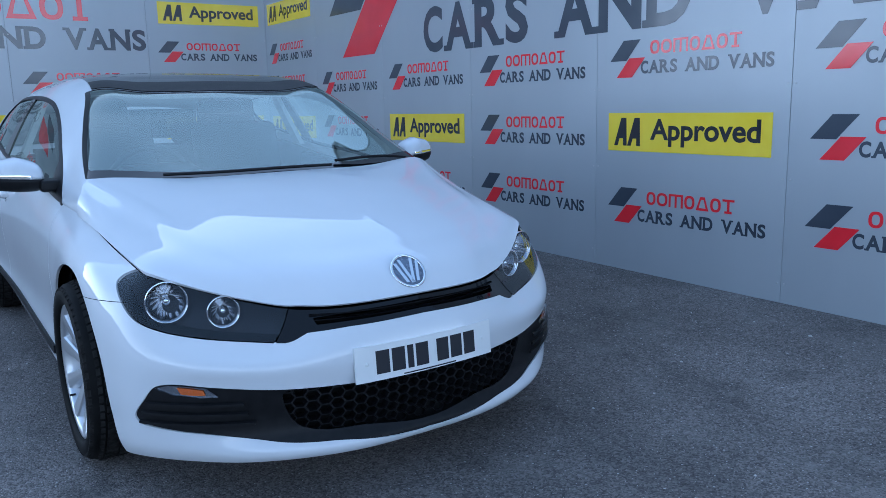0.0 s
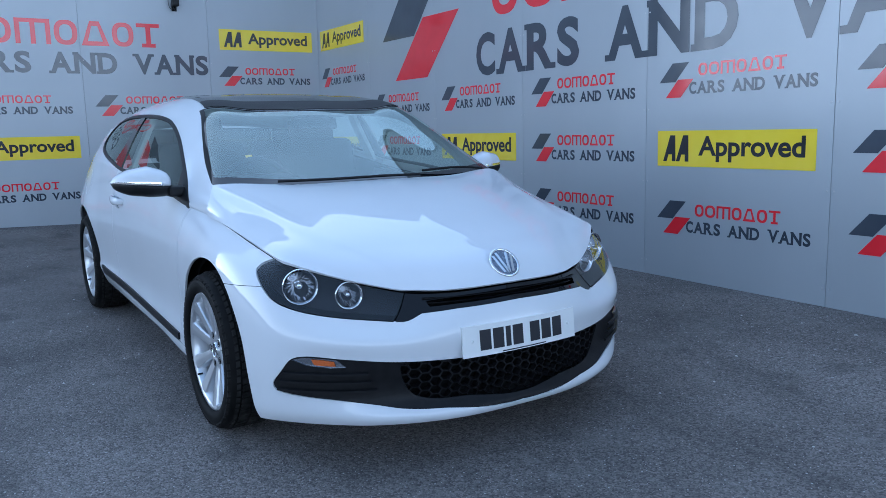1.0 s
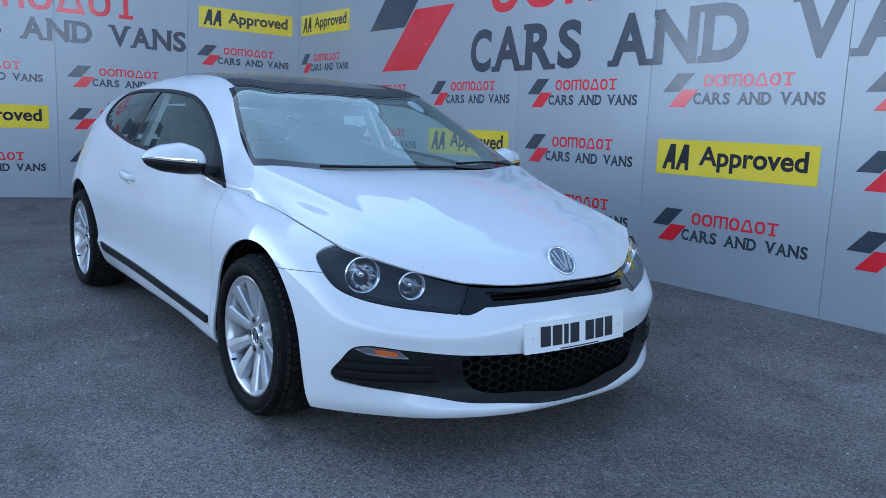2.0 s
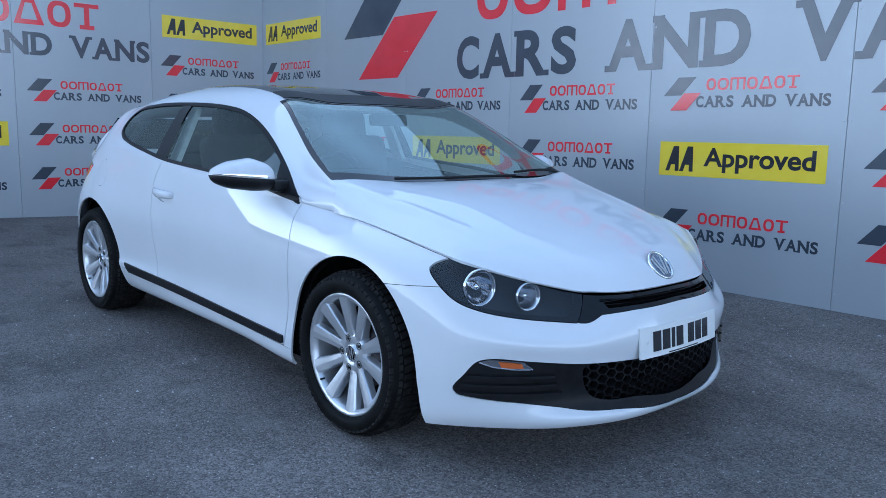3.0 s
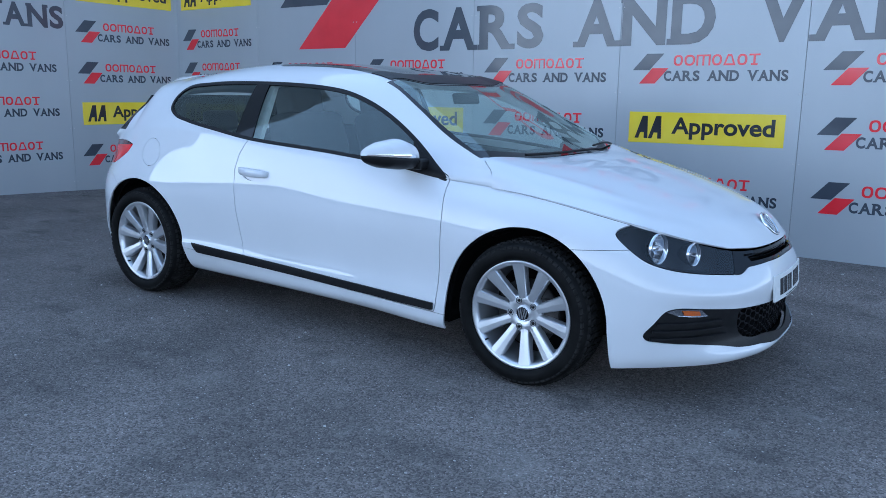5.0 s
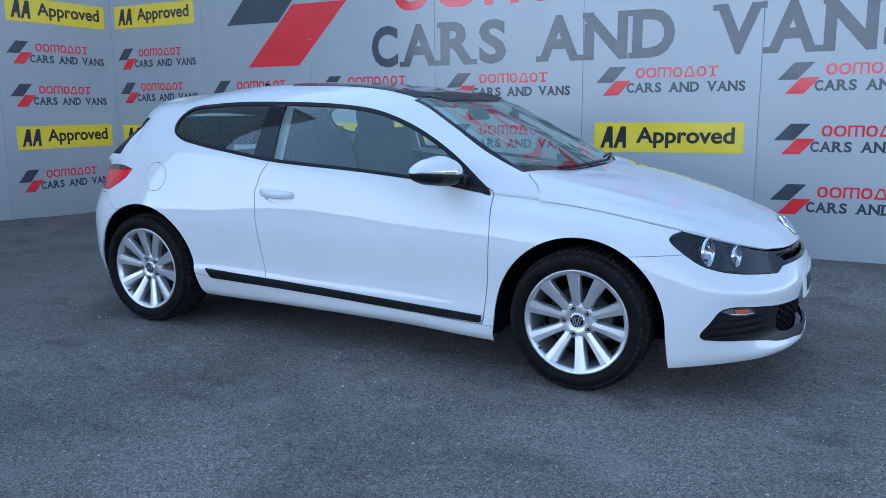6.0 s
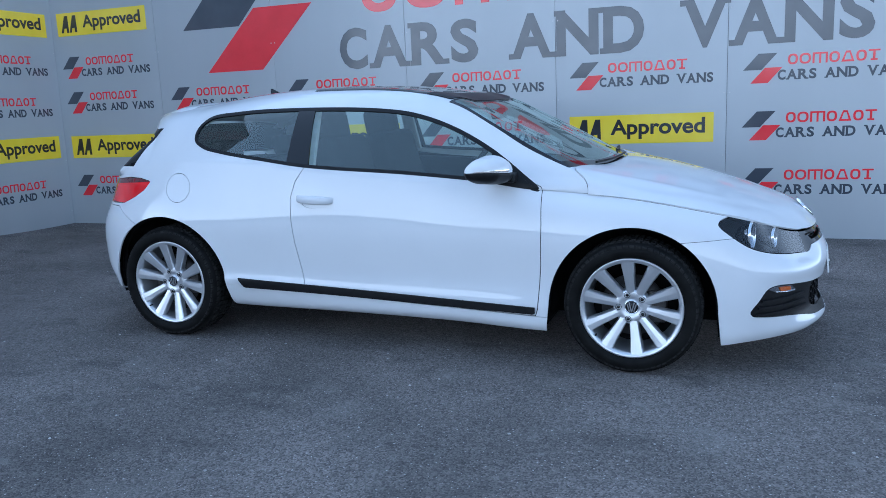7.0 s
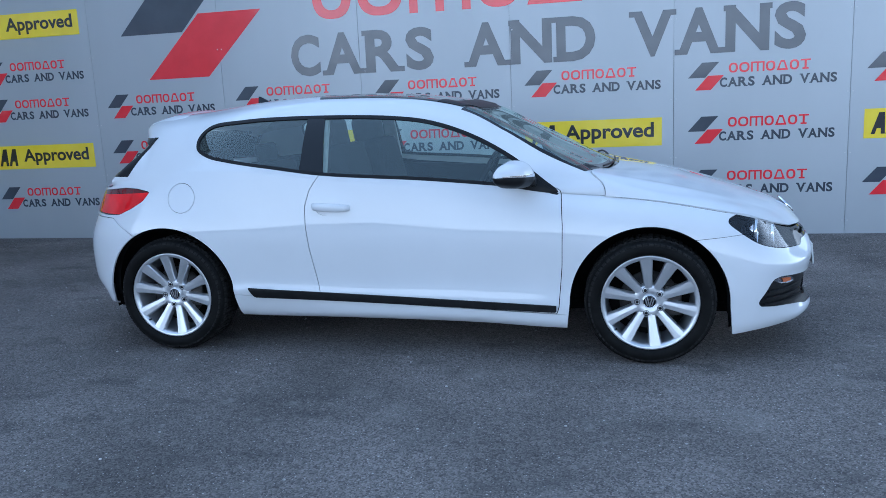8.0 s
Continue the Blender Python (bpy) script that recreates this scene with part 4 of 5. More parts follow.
def roof_front(v, w):
    return 0.43 - 0.10 * (v[:, 1] / 0.56) ** 2 - 0.15 - v[:, 0]


skin("roof_front_panel", BODY, BODY.cut(roof_glass, roof_front)[0], MATT, "black plastic roof front panel", 0.004, join=True, lift=0.005)
skin("sunroof_border", BODY, BODY.cut(roof_glass, lambda v, w: v[:, 0] + 0.36 - 0.03 * (v[:, 1] / 0.5) ** 2)[0], GLOSS, "black ceramic border", 0, join=True, lift=-0.003)


def sheet_solid(name, rows, mat, label):
    """A closed lofted piece from equal rings of points."""
    n = len(rows[0])
    vs = [p for r in rows for p in r]
    fs = [(j * n + i, j * n + (i + 1) % n, (j + 1) * n + (i + 1) % n, (j + 1) * n + i) for j in range(len(rows) - 1) for i in range(n)]
    fs += [tuple(range(n)), tuple((len(rows) - 1) * n + i for i in range(n))]
    bm = bmesh.new()
    vv = [bm.verts.new(p) for p in vs]
    for f in fs:
        bm.faces.new([vv[i] for i in f])
    bmesh.ops.recalc_face_normals(bm, faces=bm.faces)
    return part(name, bm, mat, CAR, label, True)


def hatch_row(y, h):
    """One upright ring of the rear glass at a place across the car."""
    z = 0.955 + 0.215 * h
    side = y * (1.0 + 0.13 * (1 - h))
    x = (-1.93 + 0.59 * side * side) * (1 - h) + (-1.672 + 0.50 * side * side) * h
    return x, side, z


def hatch_band(name, y0, y1, steps, mat, label):
    rows = []
    for k in range(steps + 1):
        y = y0 + (y1 - y0) * k / steps
        outer = [hatch_row(y, j / 8) for j in range(9)]
        rows.append(outer + [(x + 0.018, s * 0.99, z) for x, s, z in outer[::-1]])
    return sheet_solid(name, rows, mat, label)


skin("hatch_edge", BODY, hatch_edge, GLOSS, "gloss black glass edge", join=True)
hatch_band("rear_screen", -0.50, 0.50, 20, TINTED, "dark tinted rear glass")
for s in (-1, 1):
    hatch_band("rear_screen_border", s * 0.502, s * 0.712, 8, GLOSS, "gloss black glass border")

LIP = ((-1.26, 1.262), (-1.34, 1.283), (-1.42, 1.281), (-1.50, 1.262), (-1.565, 1.243), (-1.588, 1.229), (-1.586, 1.222), (-1.530, 1.190), (-1.45, 1.160))
rows = []
for k in range(41):
    y = -0.64 + 1.28 * k / 40
    f = min(max((abs(y) - 0.46) / 0.18, 0.0), 1.0)
    f = f * f * (3 - 2 * f)
    row = []
    for x, z in LIP:
        px, pz = x + 0.35 * (y * y - 0.25), z + 0.12 * (0.25 - y * y)
        row.append((px + (-1.36 - px) * 0.55 * f, y, pz + (1.20 - pz) * 0.45 * f - 0.012 * f))
    rows.append(row)
sheet_solid("roof_spoiler", rows, PAINT, "white painted roof spoiler")

# windows: black trim round panes
trim_in, trim = BODY.cut(glazing, lambda v, w: distance(GLAZING, v[:, [0, 2]]) + 0.017)
pillar, panes = BODY.cut(trim_in, lambda v, w: np.maximum(-0.507 - v[:, 0] + 0.02 * (v[:, 2] - 1.1), v[:, 0] + 0.392 + 0.10 * (v[:, 2] - 1.1)))
sail, panes = BODY.cut(panes, lambda v, w: 0.655 - v[:, 0] - 0.28 * (v[:, 2] - 0.9))
door_pane, quarter_pane = BODY.cut(panes, lambda v, w: -0.45 - v[:, 0])
skin("window_trim", BODY, trim, MATT, "black rubber and plastic trim", lift=0.001)
skin("door_pillar_cover", BODY, pillar, GLOSS, "gloss black pillar cover", lift=0.0005)
skin("mirror_sail", BODY, sail, MATT, "black plastic corner")
for ob in skin("door_window", BODY, door_pane, PANE, "clear tinted glass", 0, lift=-0.004) + skin("quarter_window", BODY, quarter_pane, PANE, "clear tinted glass", 0, lift=-0.004):
    ob.visible_shadow = False
screen_in, screen_edge = BODY.cut(wind, lambda v, w: np.maximum(screen(v, w) + 0.016, v[:, 0] - 1.085 + 0.145 * (v[:, 1] / 0.7) ** 2))
skin("windscreen_edge", BODY, screen_edge, GLOSS, "black ceramic border", 0, join=True)
skin("windscreen", BODY, screen_in, SCREEN, "clear tinted glass", 0, join=True)[0].visible_shadow = False
skin("side_strip", BODY, BODY.cut(BODY.faces, on_side(STRIP))[0], MATT, "black plastic rubbing strip", 0.012, lift=0.009)

# dark lining behind the joints and openings
shell, _ = BODY.cut(BODY.faces, lambda v, w: w[:, 1] - 0.02)
_, shell = BODY.cut(shell, arch)
_, shell = BODY.cut(shell, on_wrap(HEADLAMP))
skin("inner_shell", BODY, shell, VOID, "dark inner lining", 0, join=False, lift=-0.055)
head_in, _ = BODY.cut(BODY.faces, lambda v, w: 1.12 - w[:, 1])
_, head_in = BODY.cut(head_in, lambda v, w: np.maximum(screen(v, w), 0.97 - v[:, 2]))
head_in, _ = BODY.cut(head_in, lambda v, w: -v[:, 0] - 1.55)
_, head_in = BODY.cut(head_in, lambda v, w: sky_roof(v, w) + 0.06)
_, head_in = BODY.cut(head_in, hatch_glass)
_, head_in = BODY.cut(head_in, on_side(GLAZING))
skin("headlining", BODY, head_in, BEIGE, "pale grey headlining", 0, join=True, lift=-0.03)
under = [(2.05, -.45), (1.75, -.70), (1.70, -.55), (.88, -.55), (.88, -.82), (-.88, -.82), (-.9, -.55), (-1.7, -.55), (-1.75, -.7), (-1.9, -.4)]
bm = bmesh.new()
pts = under + [(x, -y) for x, y in under[::-1]]
lo = [bm.verts.new((x, y, 0.185)) for x, y in pts]
hi = [bm.verts.new((x, y, 0.235)) for x, y in pts]
bm.faces.new(lo[::-1])
bm.faces.new(hi)
for i in range(len(pts)):
    bm.faces.new((lo[i], lo[(i + 1) % len(pts)], hi[(i + 1) % len(pts)], hi[i]))
part("underbody", bm, VOID, CAR, "dark underbody pan")
for x, r in ((AXLE - 0.004, 0.386), (-AXLE + 0.002, 0.386)):
    for s in (-1, 1):
        prof = [(0.53, 0.0), (0.53, r + 0.012), (0.845, r + 0.012)]
        vs, fs, n = [], [], 40
        for k in range(n + 1):
            a = radians(-12 + 204 * k / n)
            vs += [(x + q * math.cos(a), s * p, 0.303 + q * math.sin(a)) for p, q in prof]
        for k in range(n):
            for j in range(2):
                fs.append((k * 3 + j, k * 3 + j + 1, k * 3 + j + 4, k * 3 + j + 3))
        solid("arch_liner", vs, fs, VOID, CAR, "dark wheel arch liner", True)


skin("grille_backing", BODY, comb, VOID, "dark recess behind the grille", 0, join=True, lift=-0.062)


# lower grille: a net of flattened hexagons set back in the opening
def nose_point(w, z, back):
    a = bend(*even(KNOTS, (LINES[2] + LINES[3]) / 2), np.array([abs(w)]))[0]
    b = bend(*even(KNOTS, (LINES[2] + LINES[3]) / 2), np.array([abs(w) + 0.01]))[0]
    n = np.array([-(b[1] - a[1]), b[0] - a[0]])
    n = n / np.linalg.norm(n)
    x, y = a[0] - n[0] * back, a[1] - n[1] * back
    return (x, y if w >= 0 else -y, z)


def honeycomb():
    bm = bmesh.new()
    wide, high, bar = 0.049, 0.0335, 0.0020
    shape = [(0.5, 0), (0.25, 0.5), (-0.25, 0.5), (-0.5, 0), (-0.25, -0.5), (0.25, -0.5)]
    for i in range(-16, 17):
        for j in range(0, 7):
            cw = i * wide * 0.75
            cz = 0.218 + j * high + (high / 2 if i % 2 else 0)
            if distance(COMB, np.array([(abs(cw), cz)]))[0] > 0.010:
                continue
            rows, deep = [], max(0.0, 0.30 - cz) * 0.25
            for k, back in ((1.0, 0.016), (1 - 2 * bar / high, 0.016), (1 - 2 * bar / high, 0.05)):
                rows.append([bm.verts.new(nose_point(cw + a * wide * k, cz + b * high * k, back + deep)) for a, b in shape])
            for p, q in ((0, 1), (1, 2)):
                for k in range(6):
                    bm.faces.new((rows[p][k], rows[p][(k + 1) % 6], rows[q][(k + 1) % 6], rows[q][k]))
    return bm


part("honeycomb_grille", honeycomb(), MATT, CAR, "black honeycomb grille")


def nose_bar(w0, w1, z0, z1, out, thick, rails, steps=24):
    """A bar that follows the nose between two places round it."""
    vs, fs = [], []
    line = rails
    for k in range(steps + 1):
        u = k / steps
        w, z = w0 + (w1 - w0) * u, z0 + (z1 - z0) * u
        a, b = bend(*even(KNOTS, line), np.array([abs(w), abs(w) + 0.01]))
        n = np.array([-(b[1] - a[1]), b[0] - a[0]])
        n /= np.linalg.norm(n)
        s = 1 if w >= 0 else -1
        for o, h in ((0.0, -thick), (out, -thick * 0.6), (out, thick * 0.6), (0.0, thick)):
            vs.append((a[0] + n[0] * o, s * (a[1] + n[1] * o), z + h))
        if k:
            m = 4 * k
            fs += [(m + q, m + (q + 1) % 4, m - 4 + (q + 1) % 4, m - 4 + q) for q in range(4)]
    fs += [(0, 1, 2, 3), tuple(4 * steps + q for q in (3, 2, 1, 0))]
    return vs, fs


MID = (LINES[2] + LINES[3]) / 2
FOG0, FOG1 = girth(1.852, -.822), girth(2.075, -.50)
for s in (1, -1):
    for z, a, b in ((0.352, 0.02, 0.0), (0.322, 0.0, -0.01), (0.292, -0.01, -0.03)):
        v, f = nose_bar(s * (FOG0 - a), s * (FOG1 + 0.05 + b), z, z, 0.010, 0.006, MID)
        solid("slat", v, f, MATT, CAR)
# bars inside the upper slot
TOPLINE = LINES[5] * 0.6 + LINES[6] * 0.4
for z in (0.590, 0.574):
    v, f = nose_bar(-girth(2.048, -.36), girth(2.048, -.36), z, z, 0.008, 0.003, TOPLINE - np.array([0.03, 0, 0]), 40)
    solid("grille_bar", v, f, GLOSS, CAR)


def place_on(point, facing, roll=0.0):
    """A pose at a point whose local -y looks along facing."""
    f = Vector(facing).normalized()
    m = f.to_track_quat("-Y", "Z").to_matrix().to_4x4()
    return Matrix.Translation(point) @ m @ pose(0, 0, 0, 0, roll, 0)


def dish(bm, prof, m, n=32):
    """A turned shape about local y from (radius, y) pairs."""
    rows = []
    for r, y in prof:
        rows.append([bm.verts.new(m @ Vector((r * math.cos(i * math.tau / n), y, r * math.sin(i * math.tau / n)))) for i in range(n)] if r > 1e-6 else [bm.verts.new(m @ Vector((0, y, 0)))] * n)
    for p, q in zip(rows, rows[1:]):
        for i in range(n):
            j = (i + 1) % n
            vs = []
            for v in (p[i], p[j], q[j], q[i]):
                if v not in vs:
                    vs.append(v)
            if len(vs) > 2:
                bm.faces.new(vs)
    return bm


BOWL = material("lamp_bowl", (0.46, 0.47, 0.49), 0.08, 1.0)
grain(BOWL, 60, 0.05, 0.12, "Roughness", stretch=(1, 6, 1))
# headlamps: clear lens, dark housing, two bright bowls
LENSES = skin("headlamp", BODY, lamp, LENS, "clear lens over dark housing", 0)
for ob in LENSES:
    ob.visible_shadow = False
for s, lens in zip((1, -1), LENSES):
    v, f = BODY.parts(lamp)
    v = [(x - 0.075, (y + 0.05) * s, z) for x, y, z in lifted(v, f, -0.012)]
    solid("housing", v, f if s > 0 else [g[::-1] for g in f], HOUSING, lens, "dark lamp housing", True)
    edge_v, edge_f = BODY.parts(lamp)
    count = {}
    for g in edge_f:
        for k in range(len(g)):
            e = (g[k], g[(k + 1) % len(g)])
            count[tuple(sorted(e))] = count.get(tuple(sorted(e)), 0) + 1
    inner = lifted(edge_v, edge_f, -0.012)
    vs, fs = [], []
    for (a, b), c in count.items():
        if c == 1:
            n = len(vs)
            for i in (a, b):
                vs.append((edge_v[i][0] - 0.003, s * (edge_v[i][1] + 0.002), edge_v[i][2]))
            for i in (b, a):
                vs.append((inner[i][0] - 0.075, s * (inner[i][1] + 0.05), inner[i][2]))
            fs.append((n, n + 1, n + 2, n + 3))
    solid("rim", vs, fs, VOID, lens, "black lamp rim")
    for (x, y, z), r in (((1.812, -.708, .634), 0.061), ((1.912, -.568, .603), 0.046)):
        m = place_on((x - 0.022, s * (y + 0.006), z), (1, s * -0.22, 0.02))
        n = 96                                          # fluted bowl
        bm, rows = bmesh.new(), []
        for k, depth, flute in ((1.03, -0.010, 0.0), (1.0, -0.012, 0.0), (0.95, 0.004, 0.0), (0.82, 0.026, 1.0), (0.62, 0.044, 1.0), (0.40, 0.056, 0.6), (0.20, 0.062, 0.0)):
            row = []
            for i in range(n):
                a = math.tau * i / n
                wave = flute * 0.0011 * math.sin(a * 16) * (1.0 if math.sin(a) < 0.25 else 0.25)
                row.append(bm.verts.new(m @ Vector((r * k * math.cos(a), depth + wave, r * k * math.sin(a)))))
            rows.append(row)
        for p, q in zip(rows, rows[1:]):
            for i in range(n):
                bm.faces.new((p[i], p[(i + 1) % n], q[(i + 1) % n], q[i]))
        bm.faces.new(rows[-1])
        part("reflector", bm, BOWL, lens, "fluted chrome bowl", True)
        wide = 1.035 if r > 0.05 else 1.075
        bm = dish(bmesh.new(), [(r * 1.0, -0.010), (r * 1.008, -0.0150), (r * wide, -0.0150), (r * (wide + 0.012), -0.004)], m, 48)
        part("bezel", bm, CHROME, lens, "thin chrome ring", True)
        bm = dish(bmesh.new(), [(0, 0.004), (r * 0.17, 0.007), (r * 0.2, 0.02), (r * 0.15, 0.062)], m, 16)
        part("bulb", bm, CHROME, lens, "chromed bulb shield", True)

# indicator lamps in the lower bumper
def on_bumper(x, y, z, out):
    """A place on the lower bumper, moved outwards."""
    w = girth(x, y)
    p, q = bend(*even(KNOTS, LINES[3]), np.array([w, w + 0.01]))
    n = np.array([-(q[1] - p[1]), q[0] - p[0]])
    n /= np.linalg.norm(n)
    return p[0] + n[0] * out, p[1] + n[1] * out, z


for s in (1, -1):
    side = lambda p, out: (lambda q: (q[0], s * q[1], q[2]))(on_bumper(*p, out))
    pts = [(1.892, -.787, .402), (1.925, -.758, .411), (1.965, -.70, .409), (2.0, -.657, .404), (2.018, -.622, .378), (1.98, -.675, .377), (1.937, -.746, .385)]
    m = len(pts)
    vs = [side(p, 0.005) for p in pts] + [side(p, -0.03) for p in pts]
    fs = [tuple(range(m))] + [(i, i + m, (i + 1) % m + m, (i + 1) % m) for i in range(m)]
    fog = solid("indicator_lamp", vs, fs, LENS, CAR, "clear lens over amber bulb")
    fog.visible_shadow = False
    solid("reflector", [side(p, -0.002) for p in pts], [tuple(range(m))], BOWL, fog)
    vs = [side(p, 0.001) for p in ((1.945, -.728, .405), (1.97, -.695, .403), (1.995, -.66, .398), (1.998, -.655, .382), (1.97, -.695, .383), (1.95, -.72, .386))]
    solid("amber_bulb", vs, [tuple(range(6))], AMBER, fog, "amber bulb cover")

# number plate with plain bars, fixing caps
def plate_piece(name, y0, y1, z0, z1, out, thick, mat, parent, label=""):
    """A piece of the plate, bent to the bumper and leaning back a little."""
    vs, fs, n = [], [], max(1, round((y1 - y0) / 0.03))
    for k in range(n + 1):
        y = y0 + (y1 - y0) * k / n
        for z, o in ((z0, out), (z1, out), (z1, out - thick), (z0, out - thick)):
            vs.append((2.176 + o - 0.24 * y * y - 0.10 * (z - 0.44), y, z))
        if k:
            m = 4 * k
            fs += [(m + a, m + (a + 1) % 4, m - 4 + (a + 1) % 4, m - 4 + a) for a in range(4)]
    fs += [(0, 1, 2, 3), tuple(4 * n + a for a in (3, 2, 1, 0))]
    return solid(name, vs, fs, mat, parent, label)


plate_ob = plate_piece("number_plate", -0.262, 0.256, 0.3845, 0.4945, 0.007, 0.007, WHITEPLATE, CAR, "white plate with plain black bars")
y = -0.193
for k in range(7):
    w = 0.022 if k == 2 else 0.046
    plate_piece("bar", y, y + w, 0.404, 0.476, 0.008, 0.002, BLACKINK, plate_ob)
    y += w + (0.033 if k == 3 else 0.009)
plate_piece("small_print_bar", -0.10, 0.10, 0.388, 0.392, 0.008, 0.002, BLACKINK, plate_ob)
for y in (-0.224, 0.218):
    bm = dish(bmesh.new(), [(0, -0.004), (0.005, -0.003), (0.006, 0)], place_on((2.183 - 0.24 * y * y, y, 0.44), (1, 0, 0)), 12)
    part("fixing_cap", bm, WHITEPLATE, plate_ob, "", True)


# the maker's badge, as a plain chrome ring with a chevron
def badge(m, r, parent, label):
    bm = dish(bmesh.new(), [(r, 0.004), (r, -0.003), (r * 0.97, -0.006), (r * 0.88, -0.006), (r * 0.85, -0.002)], m, 36)
    ob = part("badge", bm, CHROME, parent, label, True)
    bm = dish(bmesh.new(), [(r * 0.9, 0.0), (r * 0.87, -0.0015), (0, -0.003)], m, 36)
    part("disc", bm, GLOSS if r < 0.05 else SATIN, ob, "dark disc behind the chrome", True)
    for s in (-1, 1):
        for dx in (0.0, 0.30):
            t = 0.09 * r
            pts = [(s * dx * r * 1.0 - t, -0.74 * r + abs(dx) * 0.25 * r), (s * dx * r + t, -0.74 * r + abs(dx) * 0.25 * r), (s * (dx + 0.36) * r + t, 0.68 * r - abs(dx) * 0.6 * r), (s * (dx + 0.36) * r - t, 0.68 * r - abs(dx) * 0.6 * r)]
            bm = plate(bmesh.new(), pts, 0.004, m @ Matrix.Translation((0, -0.006, 0)))
            part("bar", bm, CHROME, ob)
    return ob


badge(place_on((2.064, 0, 0.680), (0.74, 0, 0.67)), 0.063, CAR, "round chrome badge")


# wheels
def build_wheel():
    ob = new("wheel")
    ob.parent = CAR
    tagged(ob, "silver ten-spoke alloy wheel with black tyre")
    R, half = TYRE_R, 0.113
    prof = [(0.2374, 0.095), (0.2385, 0.106), (0.245, 0.114), (0.262, 0.120), (0.285, 0.118), (0.296, 0.110), (R - 0.010, 0.098), (R - 0.007, 0.075), (R - 0.006, 0.0), (R - 0.007, -0.075), (R - 0.010, -0.098), (0.296, -0.110), (0.262, -0.12), (0.232, -0.10)]
    bm = dish(bmesh.new(), [(r, -y) for r, y in prof], Matrix(), 96)
    bmesh.ops.recalc_face_normals(bm, faces=bm.faces)
    tyre = part("tyre", bm, RUBBER, ob, "black road tyre", True)
    # tread: rows of blocks round the crown and shoulders
    vs, fs = [], []
    n = 66
    for k in range(n):
        for y0, y1, r, skew in ((-0.117, -0.074, R - 0.002, 0.35), (-0.066, -0.028, R + 0.001, 0.2), (-0.020, 0.020, R + 0.001, 0.0), (0.028, 0.066, R + 0.001, -0.2), (0.074, 0.117, R - 0.002, -0.35)):
            a0, a1 = math.tau * (k + 0.05) / n, math.tau * (k + 0.78) / n
            m = len(vs)
            for rr in (r - 0.012, r):
                for a, y, sh in ((a0, y0, 0), (a1, y0, 0), (a1, y1, skew), (a0, y1, skew)):
                    drop = 0.021 if abs(y) > 0.1 else 0.0
                    q = a + sh * math.tau / n
                    vs.append(((rr - drop) * math.cos(q), y, (rr - drop) * math.sin(q)))
            fs += [(m + 4, m + 5, m + 6, m + 7), (m, m + 1, m + 5, m + 4), (m + 1, m + 2, m + 6, m + 5), (m + 2, m + 3, m + 7, m + 6), (m + 3, m, m + 4, m + 7)]
    t = solid("tread", vs, fs, TREAD, tyre, "moulded tread blocks, coloured paler as if lit")
    tagged(t, kind="stuff")
    prof = [(0.200, 0.075), (0.207, -0.02), (0.212, -0.075), (0.214, -0.095), (0.222, -0.1015), (0.230, -0.1045), (0.2362, -0.1045), (0.2366, -0.098)]
    bm = dish(bmesh.new(), prof, Matrix(), 80)
    part("rim", bm, ALLOY, ob, "silver alloy rim", True)
    spin = radians(6.5)
    # spokes: ten tapered bars, dished towards the hub
    for k in range(10):
        a = radians(90) + spin + math.tau * k / 10 + (0.035 if k % 2 else -0.035) * 0.6
        ca, sa = math.cos(a), math.sin(a)
        rows = []
        bm = bmesh.new()
        for r, w, y, d in ((0.045, 0.0190, -0.066, 0.05), (0.08, 0.0180, -0.072, 0.042), (0.12, 0.0198, -0.080, 0.036), (0.16, 0.0228, -0.088, 0.032), (0.20, 0.0262, -0.096, 0.03), (0.224, 0.0295, -0.101, 0.022)):
            ring_v = []
            for across, yy in ((-w * 1.22, y + d), (-w * 1.10, y + 0.007), (-w * 0.92, y + 0.0005), (0, y - 0.0012), (w * 0.92, y + 0.0005), (w * 1.10, y + 0.007), (w * 1.22, y + d)):
                ring_v.append(bm.verts.new((r * ca - across * sa, yy, r * sa + across * ca)))
            rows.append(ring_v)
        for p, q in zip(rows, rows[1:]):
            for i in range(6):
                bm.faces.new((p[i], p[i + 1], q[i + 1], q[i]))
        bmesh.ops.recalc_face_normals(bm, faces=bm.faces)
        part("spoke", bm, ALLOY, ob)
    bm = dish(bmesh.new(), [(0.090, -0.02), (0.086, -0.058), (0.079, -0.068), (0.070, -0.0705), (0.040, -0.0705), (0.034, -0.066), (0.0, -0.066)], Matrix(), 40)
    part("hub", bm, ALLOY, ob, "", True)
    for k in range(5):
        a = radians(111) + math.tau * k / 5
        m = Matrix.Translation((0.060 * math.cos(a), -0.0715, 0.060 * math.sin(a)))
        bm = dish(bmesh.new(), [(0.0145, 0.006), (0.0145, -0.001), (0.0125, -0.0015), (0.012, 0.005), (0.0085, 0.005), (0.0075, -0.0015), (0, -0.0015)], m, 14)
        part("wheel_bolt", bm, GLOSS, ob, "", True)
    badge(Matrix.Translation((0, -0.070, 0)), 0.033, ob, "round centre cap")
    bm = dish(bmesh.new(), [(0.145, -0.012), (0.145, -0.03), (0.075, -0.03), (0.07, -0.05), (0, -0.05)], Matrix(), 40)
    part("brake_disc", bm, IRON, ob, "", True)
    bm = dish(bmesh.new(), [(0.2, 0.06), (0.14, 0.055), (0, 0.055)], Matrix(), 32)
    part("dust_shield", bm, VOID, ob, "", True)
    bm = bmesh.new()
    box(bm, 0.07, 0.155, -0.045, 0.02, -0.075, 0.075, 0.012)
